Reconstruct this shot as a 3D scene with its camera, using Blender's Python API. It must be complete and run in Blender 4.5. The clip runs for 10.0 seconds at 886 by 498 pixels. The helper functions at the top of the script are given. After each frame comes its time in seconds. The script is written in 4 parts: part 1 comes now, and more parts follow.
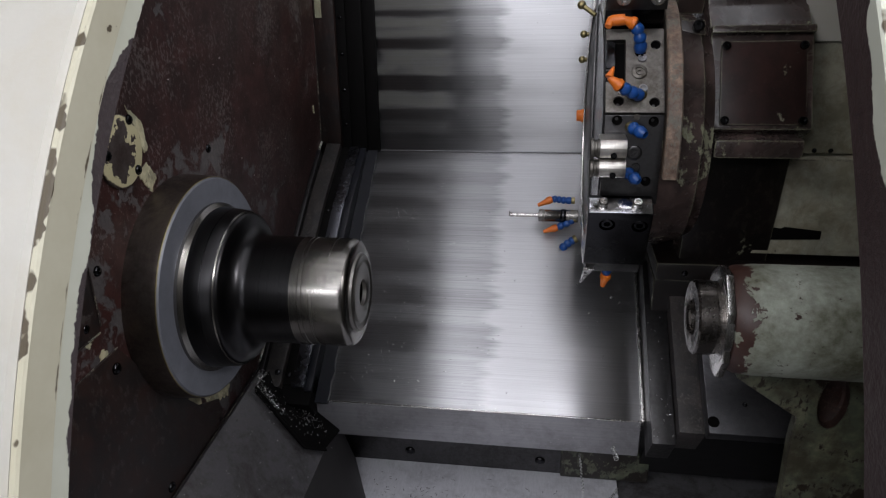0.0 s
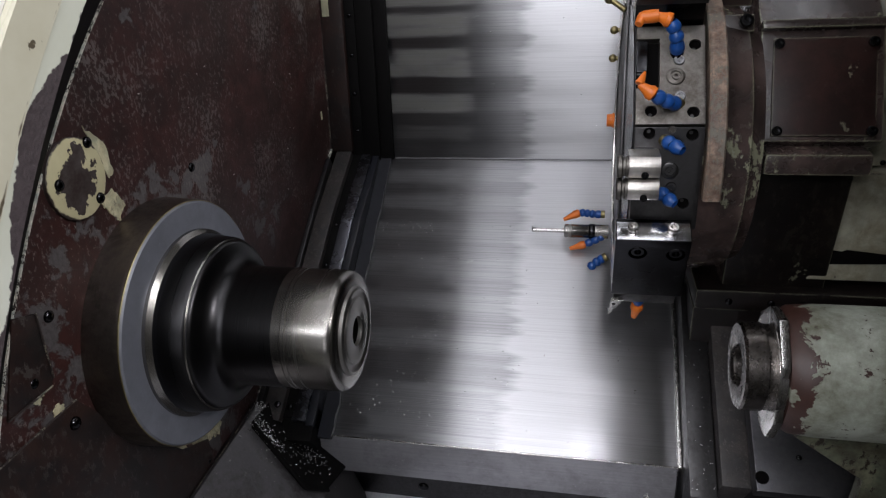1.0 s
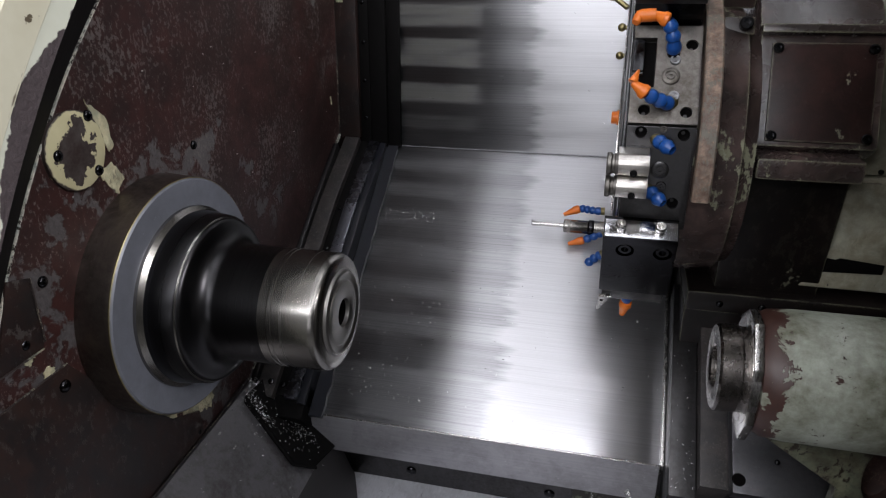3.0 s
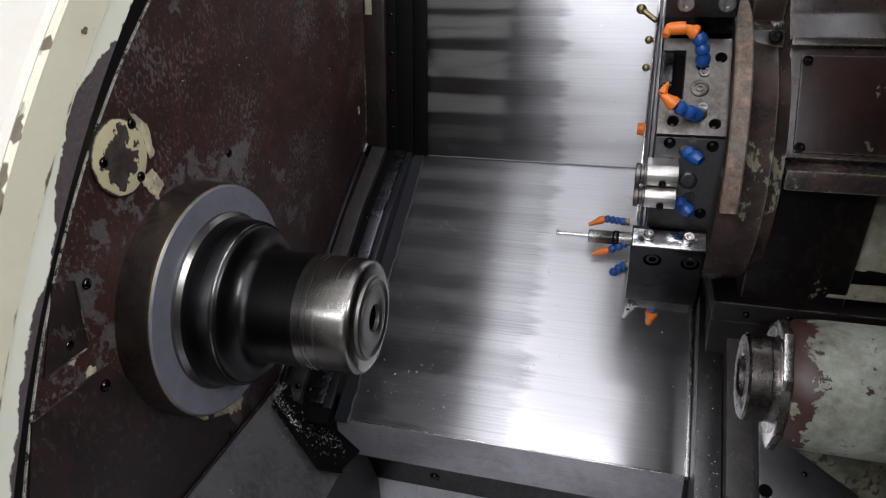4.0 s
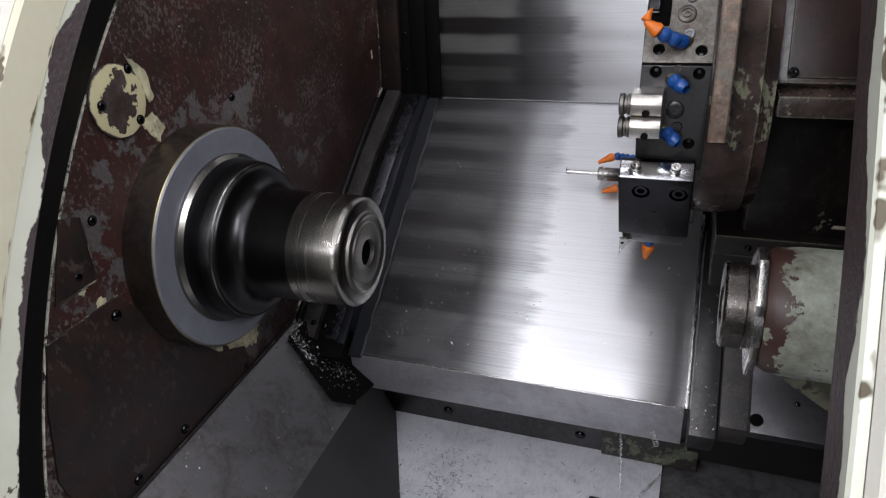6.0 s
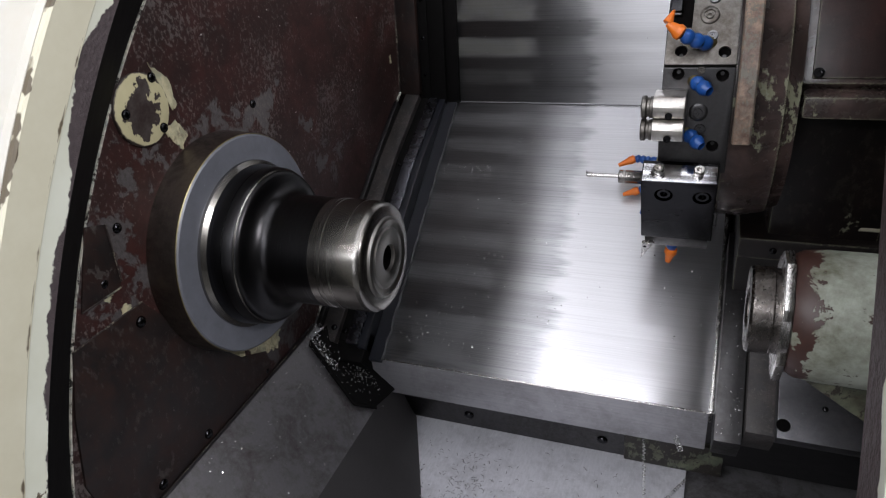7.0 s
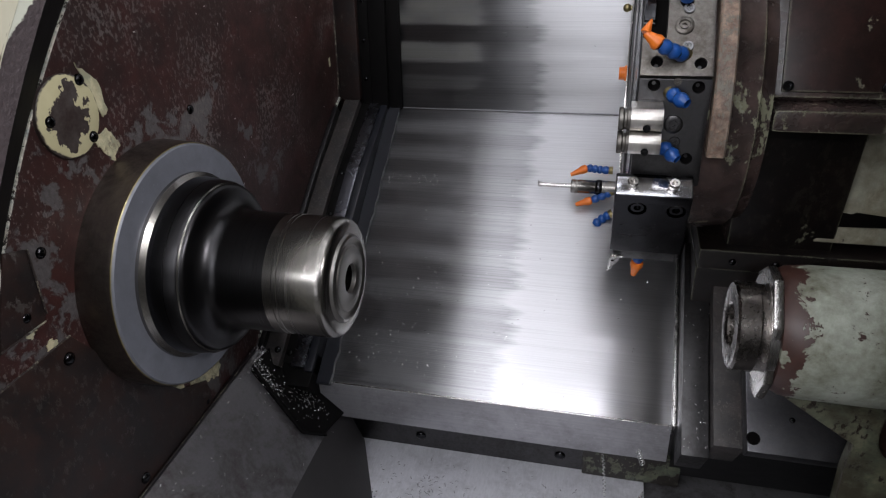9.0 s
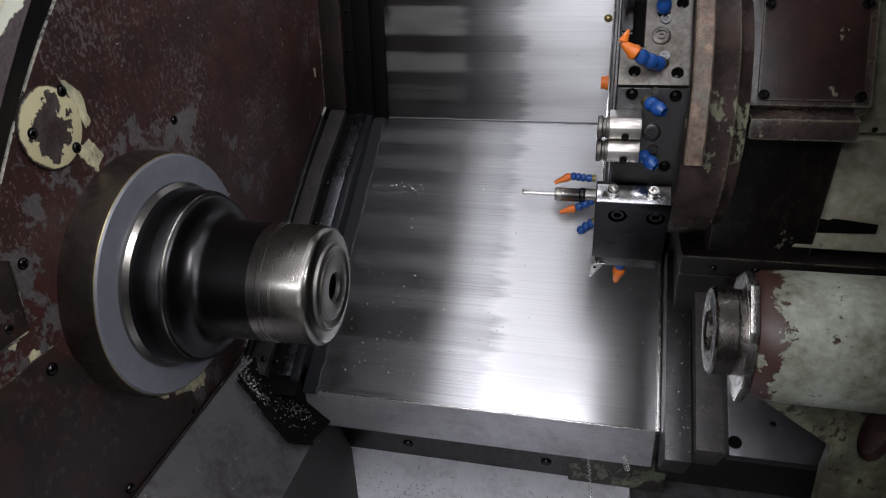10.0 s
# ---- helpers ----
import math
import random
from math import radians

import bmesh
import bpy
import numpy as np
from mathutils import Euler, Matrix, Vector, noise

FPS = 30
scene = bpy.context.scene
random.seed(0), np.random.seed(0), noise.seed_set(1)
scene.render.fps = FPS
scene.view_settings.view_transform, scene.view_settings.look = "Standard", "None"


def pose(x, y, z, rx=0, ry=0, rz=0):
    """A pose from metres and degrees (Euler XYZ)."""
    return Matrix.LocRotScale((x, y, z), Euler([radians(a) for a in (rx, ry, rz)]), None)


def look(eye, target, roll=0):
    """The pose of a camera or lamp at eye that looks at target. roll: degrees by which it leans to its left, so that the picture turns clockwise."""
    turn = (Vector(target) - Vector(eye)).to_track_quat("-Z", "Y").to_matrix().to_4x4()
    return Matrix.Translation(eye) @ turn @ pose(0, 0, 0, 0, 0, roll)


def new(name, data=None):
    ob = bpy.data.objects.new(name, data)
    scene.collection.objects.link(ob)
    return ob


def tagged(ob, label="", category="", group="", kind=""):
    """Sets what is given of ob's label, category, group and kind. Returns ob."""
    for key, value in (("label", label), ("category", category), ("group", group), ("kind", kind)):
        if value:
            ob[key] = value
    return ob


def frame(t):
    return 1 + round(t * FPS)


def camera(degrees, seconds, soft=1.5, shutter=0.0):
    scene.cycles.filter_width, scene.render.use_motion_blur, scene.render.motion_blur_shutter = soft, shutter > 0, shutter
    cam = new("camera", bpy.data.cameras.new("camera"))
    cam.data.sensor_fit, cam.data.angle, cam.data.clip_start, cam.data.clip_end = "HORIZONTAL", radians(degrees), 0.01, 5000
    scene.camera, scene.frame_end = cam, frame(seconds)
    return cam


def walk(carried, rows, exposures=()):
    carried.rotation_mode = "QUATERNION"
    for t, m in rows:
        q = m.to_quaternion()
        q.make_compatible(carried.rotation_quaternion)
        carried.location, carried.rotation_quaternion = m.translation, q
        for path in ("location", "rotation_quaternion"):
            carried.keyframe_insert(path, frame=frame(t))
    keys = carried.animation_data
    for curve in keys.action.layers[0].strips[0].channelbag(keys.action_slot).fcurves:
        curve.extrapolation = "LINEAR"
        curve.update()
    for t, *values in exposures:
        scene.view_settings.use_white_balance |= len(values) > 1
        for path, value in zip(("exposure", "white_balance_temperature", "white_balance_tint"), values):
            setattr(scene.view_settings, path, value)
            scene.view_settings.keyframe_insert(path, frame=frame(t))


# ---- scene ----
cam = camera(66.2, 10.0, soft=1.2)
METRES, EYE, TILT, LEAN, TURN = 0.45, 1.55, -25.049, 1.875, 8.433
ROWS = [
    (0.0, 0.0, 0.0, 0.0, -0.0, 0.0, 0.0),
    (0.5, -0.0127, 0.2026, 0.0682, -0.22, -0.51, 2.1),
    (1.0, 0.0889, 0.2532, 0.1111, 3.21, -0.73, 0.09),
    (1.5, 0.1459, 0.2704, 0.1061, 5.15, -1.49, -1.42),
    (2.0, 0.1824, 0.2459, 0.1019, 6.01, -1.7, -2.9),
    (3.5, 0.1734, 0.215, 0.1054, 5.07, -1.07, -2.98),
    (4.0, 0.1492, 0.1955, 0.098, 6.49, -0.78, -3.33),
    (4.5, 0.1457, 0.1783, 0.0896, 9.12, -1.52, -4.11),
    (5.0, 0.2501, 0.1874, 0.0778, 8.94, -2.78, -2.91),
    (5.5, 0.3283, 0.1804, 0.0586, 9.93, -4.45, -2.31),
    (7.0, 0.3279, 0.174, 0.066, 12.45, -4.85, -1.86),
    (7.5, 0.2683, 0.2005, 0.0737, 10.75, -5.03, -1.0),
    (8.0, 0.1996, 0.2416, 0.0811, 8.24, -5.13, -0.78),
    (8.5, 0.1654, 0.266, 0.0902, 6.04, -4.62, -1.0),
    (9.0, 0.1574, 0.2752, 0.0946, 5.04, -4.43, -1.56),
    (9.5, 0.1766, 0.2672, 0.0975, 4.33, -3.76, -1.42),
    (10.0, 0.1807, 0.2609, 0.0938, 4.26, -3.66, -1.2),
]
path = [(t, pose(0, 0, EYE, TILT, LEAN, TURN) @ pose(METRES * x, METRES * y, METRES * z, 90 + pitch, roll, yaw)) for t, x, y, z, yaw, pitch, roll in ROWS]
path += [
    (0.2, look((-0.007, 0.043, 1.543), (-0.247, 1.840, 0.700), -3.3)),
    (2.2, look((0.068, 0.127, 1.544), (-0.419, 1.853, 0.658), -2.3)),
    (3.3, look((0.062, 0.123, 1.548), (-0.394, 1.858, 0.663), -1.5)),
    (5.7, look((0.138, 0.104, 1.535), (-0.491, 1.736, 0.565), -4.7)),
    (6.8, look((0.140, 0.103, 1.541), (-0.563, 1.705, 0.573), -5.9)),
]
walk(cam, sorted(path, key=lambda row: row[0]),
     exposures=[(0.0, -0.40), (0.5, -0.26), (1.5, -0.14), (2.2, -0.12), (3.5, 0.09), (4.5, 0.08), (7.0, 0.10), (9.0, 0.06), (10.0, 0.06)])


# ---- world, light ----
world = bpy.data.worlds.new("workshop_air")
scene.world = world
world.use_nodes = True
world.node_tree.nodes["Background"].inputs["Color"].default_value = (0.75, 0.82, 1.0, 1)
world.node_tree.nodes["Background"].inputs["Strength"].default_value = 0.02


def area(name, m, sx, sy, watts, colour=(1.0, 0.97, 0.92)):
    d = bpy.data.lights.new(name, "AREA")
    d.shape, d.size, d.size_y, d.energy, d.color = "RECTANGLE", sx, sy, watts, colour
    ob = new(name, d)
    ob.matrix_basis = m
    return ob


# fluorescent rows over the machine and behind; unseen fill lights added around it
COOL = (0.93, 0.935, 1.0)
for ty, gain in ((1.5, 0.45), (0.95, 0.85), (0.4, 0.75), (-0.15, 0.85), (-0.75, 1.4), (-1.35, 2.1)):
    area("unseen_ceiling_light", pose(-0.025, ty, 3.1), 0.66, 0.16, 1.75 * gain, COOL)
    area("unseen_ceiling_light", pose(-0.57, ty, 3.1), 0.41, 0.16, 1.6 * gain, COOL)
    area("unseen_ceiling_light", pose(0.60, ty, 3.1), 0.50, 0.16, 3.0 * gain, COOL)
for ty, watts in ((-2.1, 12), (-3.3, 18)):
    area("unseen_ceiling_light", look((-0.1, ty, 3.3), (-0.05, 1.3, 1.3)), 1.5, 0.16, watts, COOL)
area("unseen_ceiling_light", look((-1.08, -2.8, 3.0), (-0.2, 1.3, 1.35)), 0.9, 0.16, 24, COOL)
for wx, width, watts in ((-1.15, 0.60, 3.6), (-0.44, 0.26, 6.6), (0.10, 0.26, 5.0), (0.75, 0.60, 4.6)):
    area("unseen_fill_panel", look((wx, -4.95, 1.75), (wx, 0, 1.75)), width, 1.9, watts, COOL)
for ty in (-0.7, 0.2):
    area("unseen_ceiling_light", look((2.4, ty, 3.2), (-0.6, 0.5, 1.2)), 0.9, 0.2, 38, (0.98, 0.96, 1.0))
area("unseen_ceiling_light", look((-1.7, -1.3, 3.2), (0.3, 0.8, 1.1)), 0.9, 0.2, 26, (0.97, 0.96, 1.0))

# ---- materials ----


def material(name):
    m = bpy.data.materials.new(name)
    m.use_nodes = True
    nt = m.node_tree
    return m, nt, nt.nodes["Principled BSDF"]


class Tree:
    """Short hands for wiring a node tree."""

    def __init__(self, nt):
        self.nt = nt
        self.coord = nt.nodes.new("ShaderNodeTexCoord").outputs["Object"]

    def node(self, kind, **props):
        n = self.nt.nodes.new(kind)
        for k, v in props.items():
            if k == "operation":
                n.operation = v
            elif k == "blend_type":
                n.blend_type = v
            elif k == "data_type":
                n.data_type = v
        return n

    def link(self, a, b):
        self.nt.links.new(a, b)

    def scaled(self, s):
        n = self.node("ShaderNodeMapping")
        self.link(self.coord, n.inputs["Vector"])
        n.inputs["Scale"].default_value = s
        return n.outputs["Vector"]

    def noise(self, scale, detail=4, rough=0.6, stretch=None, distortion=0.0):
        n = self.node("ShaderNodeTexNoise")
        self.link(self.scaled(stretch) if stretch else self.coord, n.inputs["Vector"])
        n.inputs["Scale"].default_value, n.inputs["Detail"].default_value = scale, detail
        n.inputs["Roughness"].default_value, n.inputs["Distortion"].default_value = rough, distortion
        return n.outputs["Fac"]

    def math(self, op, a, b=0.0, clamp=False):
        n = self.node("ShaderNodeMath", operation=op)
        n.use_clamp = clamp
        for i, v in enumerate((a, b)):
            if isinstance(v, (int, float)):
                n.inputs[i].default_value = v
            else:
                self.link(v, n.inputs[i])
        return n.outputs[0]

    def ramp(self, fac, lo, hi):
        n = self.node("ShaderNodeMapRange")
        self.link(fac, n.inputs["Value"])
        n.inputs["From Min"].default_value, n.inputs["From Max"].default_value = lo, hi
        return n.outputs["Result"]

    def mix(self, fac, a, b):
        n = self.node("ShaderNodeMix", data_type="RGBA")
        if isinstance(fac, (int, float)):
            n.inputs[0].default_value = fac
        else:
            self.link(fac, n.inputs[0])
        for i, v in ((6, a), (7, b)):
            if isinstance(v, tuple):
                n.inputs[i].default_value = (*v, 1)
            else:
                self.link(v, n.inputs[i])
        return n.outputs[2]

    def bump(self, bsdf, height, strength, distance):
        n = self.node("ShaderNodeBump")
        self.link(height, n.inputs["Height"])
        n.inputs["Strength"].default_value, n.inputs["Distance"].default_value = strength, distance
        self.link(n.outputs["Normal"], bsdf.inputs["Normal"])
        return n


def worn_paint(name, base, under, amount, scale=9.0, rough=(0.45, 0.7), dirt=(0.02, 0.015, 0.012), dirt_amount=0.5, metal=0.0, flecks=0.5, stretch=(1, 1, 0.55), tone_amount=1.0, edge=0.0, shine=0.5):
    """Paint that is mottled, flecked, and chipped down to what lies under it."""
    m, nt, b = material(name)
    t = Tree(nt)
    fine = t.noise(scale * 11, 6, 0.72, stretch=stretch)
    big = t.noise(scale * 0.8, 5, 0.65, distortion=0.8)
    mid = t.noise(scale * 3.1, 5, 0.7, distortion=0.3)
    both = t.math("ADD", t.math("MULTIPLY", big, 0.6), t.math("MULTIPLY", fine, 0.4))
    chip = t.ramp(both, 0.645 - amount * 0.27, 0.66 - amount * 0.27)
    spread = t.math("ADD", fine, t.math("MULTIPLY", t.math("SUBTRACT", t.noise(scale * 0.45, 3, 0.6), 0.5), 0.45))
    fleck = t.math("MULTIPLY", t.ramp(spread, 0.58, 0.62), flecks)
    if edge:
        soft = t.node("ShaderNodeBevel")
        soft.samples = 4
        soft.inputs["Radius"].default_value = 0.0045
        dot = t.node("ShaderNodeVectorMath", operation="DOT_PRODUCT")
        t.link(soft.outputs[0], dot.inputs[0])
        t.link(t.node("ShaderNodeNewGeometry").outputs["Normal"], dot.inputs[1])
        rubbed = t.math("ADD", t.ramp(dot.outputs["Value"], 0.995, 0.90), t.math("MULTIPLY", t.math("SUBTRACT", t.noise(scale * 4, 4, 0.7), 0.5), 3.0))
        chip = t.math("MAXIMUM", chip, t.math("MULTIPLY", t.ramp(rubbed, 1.12 - 0.5 * edge, 1.22 - 0.5 * edge), t.ramp(dot.outputs["Value"], 0.998, 0.985)))
    soil = t.ramp(t.math("ADD", t.math("MULTIPLY", mid, 0.6), t.math("MULTIPLY", t.noise(scale * 0.5, 4, 0.7), 0.5)), 0.48, 0.64)
    tone = t.mix(t.math("MULTIPLY", t.ramp(t.noise(scale * 1.7, 5, 0.7), 0.42, 0.58), tone_amount), base, tuple(min(1.0, c * f) for c, f in zip(base, (0.50, 0.56, 0.6))))
    varied = t.mix(t.math("MULTIPLY", soil, dirt_amount), tone, dirt)
    worn = t.mix(mid, under, tuple(0.5 * c for c in under))
    col = t.mix(t.math("MAXIMUM", chip, fleck), varied, worn)
    t.link(col, b.inputs["Base Color"])
    t.link(t.math("ADD", rough[0], t.math("MULTIPLY", mid, rough[1] - rough[0])), b.inputs["Roughness"])
    b.inputs["Metallic"].default_value = metal
    b.inputs["Specular IOR Level"].default_value = shine
    t.bump(b, t.math("ADD", t.math("MULTIPLY", t.math("MAXIMUM", chip, fleck), -0.6), t.math("MULTIPLY", fine, 0.5)), 0.55, 0.0013)
    return m


def headstock_paint(name, cy, cz):
    """Red-brown paint, finely flecked, rubbed to grey steel round the spindle."""
    m, nt, b = material(name)
    t = Tree(nt)
    sep = t.node("ShaderNodeSeparateXYZ")
    t.link(t.coord, sep.inputs[0])
    dy, dz = t.math("SUBTRACT", sep.outputs[1], cy), t.math("SUBTRACT", sep.outputs[2], cz)
    away = t.math("SQRT", t.math("ADD", t.math("MULTIPLY", dy, dy), t.math("MULTIPLY", dz, dz)))
    big, mid, fine = t.noise(7, 5, 0.62, distortion=0.5), t.noise(26, 5, 0.68, distortion=0.4), t.noise(165, 6, 0.7, stretch=(1, 1.15, 0.85))
    halo = t.math("MULTIPLY", t.ramp(away, 0.36, 0.14), 0.125)
    rub = t.math("ADD", halo, t.math("ADD", t.math("MULTIPLY", big, 0.62), t.math("MULTIPLY", mid, 0.38)))
    bare = t.ramp(rub, 0.620, 0.640)
    spread = t.math("ADD", fine, t.math("MULTIPLY", t.math("SUBTRACT", t.noise(8, 3, 0.6), 0.5), 0.5))
    fleck = t.math("MULTIPLY", t.ramp(spread, 0.575, 0.605), 0.5)
    tone = t.mix(t.ramp(mid, 0.38, 0.62), (0.039, 0.0140, 0.0122), (0.020, 0.0088, 0.0078))
    tone = t.mix(t.ramp(t.noise(3.2, 4, 0.65), 0.42, 0.66), tone, (0.017, 0.0095, 0.008))
    steel_tone = t.mix(t.ramp(fine, 0.35, 0.65), (0.090, 0.083, 0.083), (0.044, 0.039, 0.039))
    col = t.mix(bare, tone, steel_tone)
    col = t.mix(fleck, col, t.mix(mid, (0.21, 0.19, 0.18), (0.10, 0.085, 0.08)))
    t.link(col, b.inputs["Base Color"])
    t.link(t.math("ADD", 0.30, t.math("MULTIPLY", mid, 0.3)), b.inputs["Roughness"])
    b.inputs["Specular IOR Level"].default_value = 0.4
    t.bump(b, t.math("ADD", t.math("MULTIPLY", t.math("MAXIMUM", bare, fleck), -0.6), t.math("MULTIPLY", fine, 0.5)), 0.5, 0.0013)
    return m


def tailstock_paint(name):
    """Green-grey paint, flaked to red-brown primer round the nose, grimy below."""
    m, nt, b = material(name)
    t = Tree(nt)
    sep = t.node("ShaderNodeSeparateXYZ")
    t.link(t.coord, sep.inputs[0])
    n1, n2, n3 = t.noise(22, 5, 0.7, distortion=0.6), t.noise(120, 5, 0.7), t.noise(9, 4, 0.6)
    edge = t.math("ADD", sep.outputs[0], t.math("MULTIPLY", t.math("SUBTRACT", n1, 0.5), 0.08))
    bare = t.math("MULTIPLY", t.ramp(edge, 0.2480, 0.2468), t.ramp(t.noise(34, 3, 0.6), 0.60, 0.585))
    pits = t.ramp(t.math("ADD", t.math("MULTIPLY", n1, 0.6), t.math("MULTIPLY", n2, 0.4)), 0.585, 0.60)
    grime = t.math("MULTIPLY", t.ramp(t.math("ADD", n3, t.math("MULTIPLY", n2, 0.35)), 0.53, 0.82), 0.9)
    paint = t.mix(grime, t.mix(t.noise(5, 3, 0.6), (0.46, 0.49, 0.43), (0.33, 0.36, 0.29)), (0.075, 0.070, 0.034))
    rust = t.mix(n2, (0.062, 0.023, 0.016), (0.026, 0.012, 0.009))
    col = t.mix(t.math("MAXIMUM", bare, pits), paint, rust)
    t.link(col, b.inputs["Base Color"])
    t.link(t.math("ADD", 0.28, t.math("MULTIPLY", n1, 0.3)), b.inputs["Roughness"])
    t.bump(b, t.math("SUBTRACT", t.math("MULTIPLY", n2, 0.4), t.math("MAXIMUM", bare, pits)), 0.5, 0.0012)
    return m


def steel(name, colour, rough, grain=None, spots=0.15, dark=(0.03, 0.027, 0.025), bump=0.15, metal=1.0, nicks=0.35):
    """Machined or blackened steel with grain, oily stains and fine scratches."""
    m, nt, b = material(name)
    t = Tree(nt)
    g = t.noise(60, 5, 0.6, stretch=grain)
    s1 = t.ramp(t.math("ADD", t.math("MULTIPLY", t.noise(16, 6, 0.72, distortion=0.4), 0.7), t.math("MULTIPLY", t.noise(90, 5, 0.7), 0.3)), 0.46, 0.66)
    nick = t.ramp(t.noise(170, 4, 0.7), 0.66, 0.70)
    col = t.mix(t.math("MULTIPLY", s1, spots), t.mix(g, colour, tuple(0.68 * c for c in colour)), dark)
    col = t.mix(t.math("MULTIPLY", nick, nicks), col, tuple(min(1.0, c * 1.7 + 0.02) for c in colour))
    t.link(col, b.inputs["Base Color"])
    b.inputs["Metallic"].default_value = metal
    t.link(t.math("ADD", rough - 0.10, t.math("ADD", t.math("MULTIPLY", g, 0.18), t.math("MULTIPLY", s1, 0.16 * min(1.0, spots * 4)))), b.inputs["Roughness"])
    t.bump(b, t.math("ADD", g, t.math("MULTIPLY", nick, -0.4 if nicks else 0.0)), bump, 0.0006)
    return m


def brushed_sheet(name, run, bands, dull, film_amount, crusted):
    """Stainless sheet brushed along the spindle, slightly buckled; dried coolant in bands where the wiper stops, darker
    colour by the headstock for the wall's reflection.

    run: direction across the bands and its start; bands: (edge, dried or not) along it; dull: colour of the dried
    crust."""
    m, nt, b = material(name)
    t = Tree(nt)
    sep = t.node("ShaderNodeSeparateXYZ")
    t.link(t.coord, sep.inputs[0])
    line = t.noise(40, 4, 0.7, stretch=(0.10, 9, 9))
    hair = t.noise(60, 3, 0.7, stretch=(0.06, 14, 14))
    wide = t.noise(7, 4, 0.6, stretch=(0.12, 5, 5))
    buckle = t.noise(3.0, 2, 0.45, stretch=(1.3, 4.6, 4.6))
    scratch = t.ramp(t.noise(34, 3, 0.6, stretch=(1.0, 0.08, 6), distortion=1.2), 0.70, 0.73)
    streak = t.noise(22, 4, 0.65, stretch=(0.16, 4, 4))
    (ry, rz), start, length = run
    across = t.math("ADD", t.math("MULTIPLY", sep.outputs[1], ry), t.math("MULTIPLY", sep.outputs[2], rz))
    place = t.math("DIVIDE", t.math("SUBTRACT", across, start), length)
    place = t.math("ADD", place, t.math("MULTIPLY", t.math("SUBTRACT", t.noise(9, 3, 0.6, stretch=(0.5, 2, 2)), 0.5), 0.035))
    row = t.node("ShaderNodeValToRGB")
    row.color_ramp.interpolation = "LINEAR"
    for k, (edge, value) in enumerate(bands):
        for at, v in ((edge - 0.009, bands[k - 1][1] if k else value), (edge + 0.009, value)):
            e = row.color_ramp.elements.new(min(1.0, max(0.0, at)))
            e.color = (v, v, v, 1)
    row.color_ramp.elements.remove(row.color_ramp.elements[0])
    row.color_ramp.elements.remove(row.color_ramp.elements[-1])
    t.link(place, row.inputs[0])
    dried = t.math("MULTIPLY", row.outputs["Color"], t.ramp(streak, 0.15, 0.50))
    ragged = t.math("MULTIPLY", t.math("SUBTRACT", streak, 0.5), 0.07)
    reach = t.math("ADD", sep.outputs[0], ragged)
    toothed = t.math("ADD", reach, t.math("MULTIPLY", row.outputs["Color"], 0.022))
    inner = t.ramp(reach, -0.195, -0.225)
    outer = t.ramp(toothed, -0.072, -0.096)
    film_and_mirror = t.math("MULTIPLY", outer, t.math("ADD", t.math("ADD", film_amount[0], t.math("MULTIPLY", inner, 0.12)), t.math("MULTIPLY", t.math("SUBTRACT", 1.0, row.outputs["Color"]), film_amount[1])))
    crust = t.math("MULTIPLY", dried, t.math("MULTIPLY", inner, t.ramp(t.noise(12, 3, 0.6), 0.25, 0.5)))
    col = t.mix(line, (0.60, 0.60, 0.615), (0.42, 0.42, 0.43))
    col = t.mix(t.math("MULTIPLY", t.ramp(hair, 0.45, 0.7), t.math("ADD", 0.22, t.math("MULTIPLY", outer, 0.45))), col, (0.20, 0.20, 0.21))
    col = t.mix(film_and_mirror, col, (0.16, 0.16, 0.165))
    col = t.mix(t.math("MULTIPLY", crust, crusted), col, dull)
    col = t.mix(t.math("MULTIPLY", scratch, 0.3), col, (0.75, 0.75, 0.76))
    t.link(col, b.inputs["Base Color"])
    t.link(t.math("SUBTRACT", 1.0, t.math("MULTIPLY", crust, 0.6 * crusted)), b.inputs["Metallic"])
    t.link(t.math("ADD", t.math("ADD", 0.18, t.math("MULTIPLY", crust, 0.20)), t.math("ADD", t.math("MULTIPLY", line, 0.12), t.math("MULTIPLY", wide, 0.16))), b.inputs["Roughness"])
    b.inputs["Anisotropic"].default_value = 0.86
    b.inputs["Anisotropic Rotation"].default_value = 0.25
    tan = t.node("ShaderNodeTangent")
    tan.direction_type = "UV_MAP"
    t.link(tan.outputs["Tangent"], b.inputs["Tangent"])
    low = t.bump(b, buckle, 0.35, 0.006)
    n = t.node("ShaderNodeBump")
    t.link(t.math("ADD", line, t.math("MULTIPLY", hair, 0.5)), n.inputs["Height"])
    n.inputs["Strength"].default_value, n.inputs["Distance"].default_value = 0.06, 0.0005
    t.link(low.outputs["Normal"], n.inputs["Normal"])
    t.link(n.outputs["Normal"], b.inputs["Normal"])
    return m


def plain(name, colour, rough, metal=0.0, scale=50, shine=0.5):
    m, nt, b = material(name)
    t = Tree(nt)
    g = t.noise(scale, 4, 0.6)
    t.link(t.mix(g, colour, tuple(0.7 * c for c in colour)), b.inputs["Base Color"])
    b.inputs["Metallic"].default_value = metal
    b.inputs["Specular IOR Level"].default_value = shine
    t.link(t.math("ADD", rough - 0.06, t.math("MULTIPLY", g, 0.12)), b.inputs["Roughness"])
    t.bump(b, g, 0.15, 0.0005)
    return m


ARC_Y, ARC_Z = 1.518, 0.586      # axis of the curved front cover


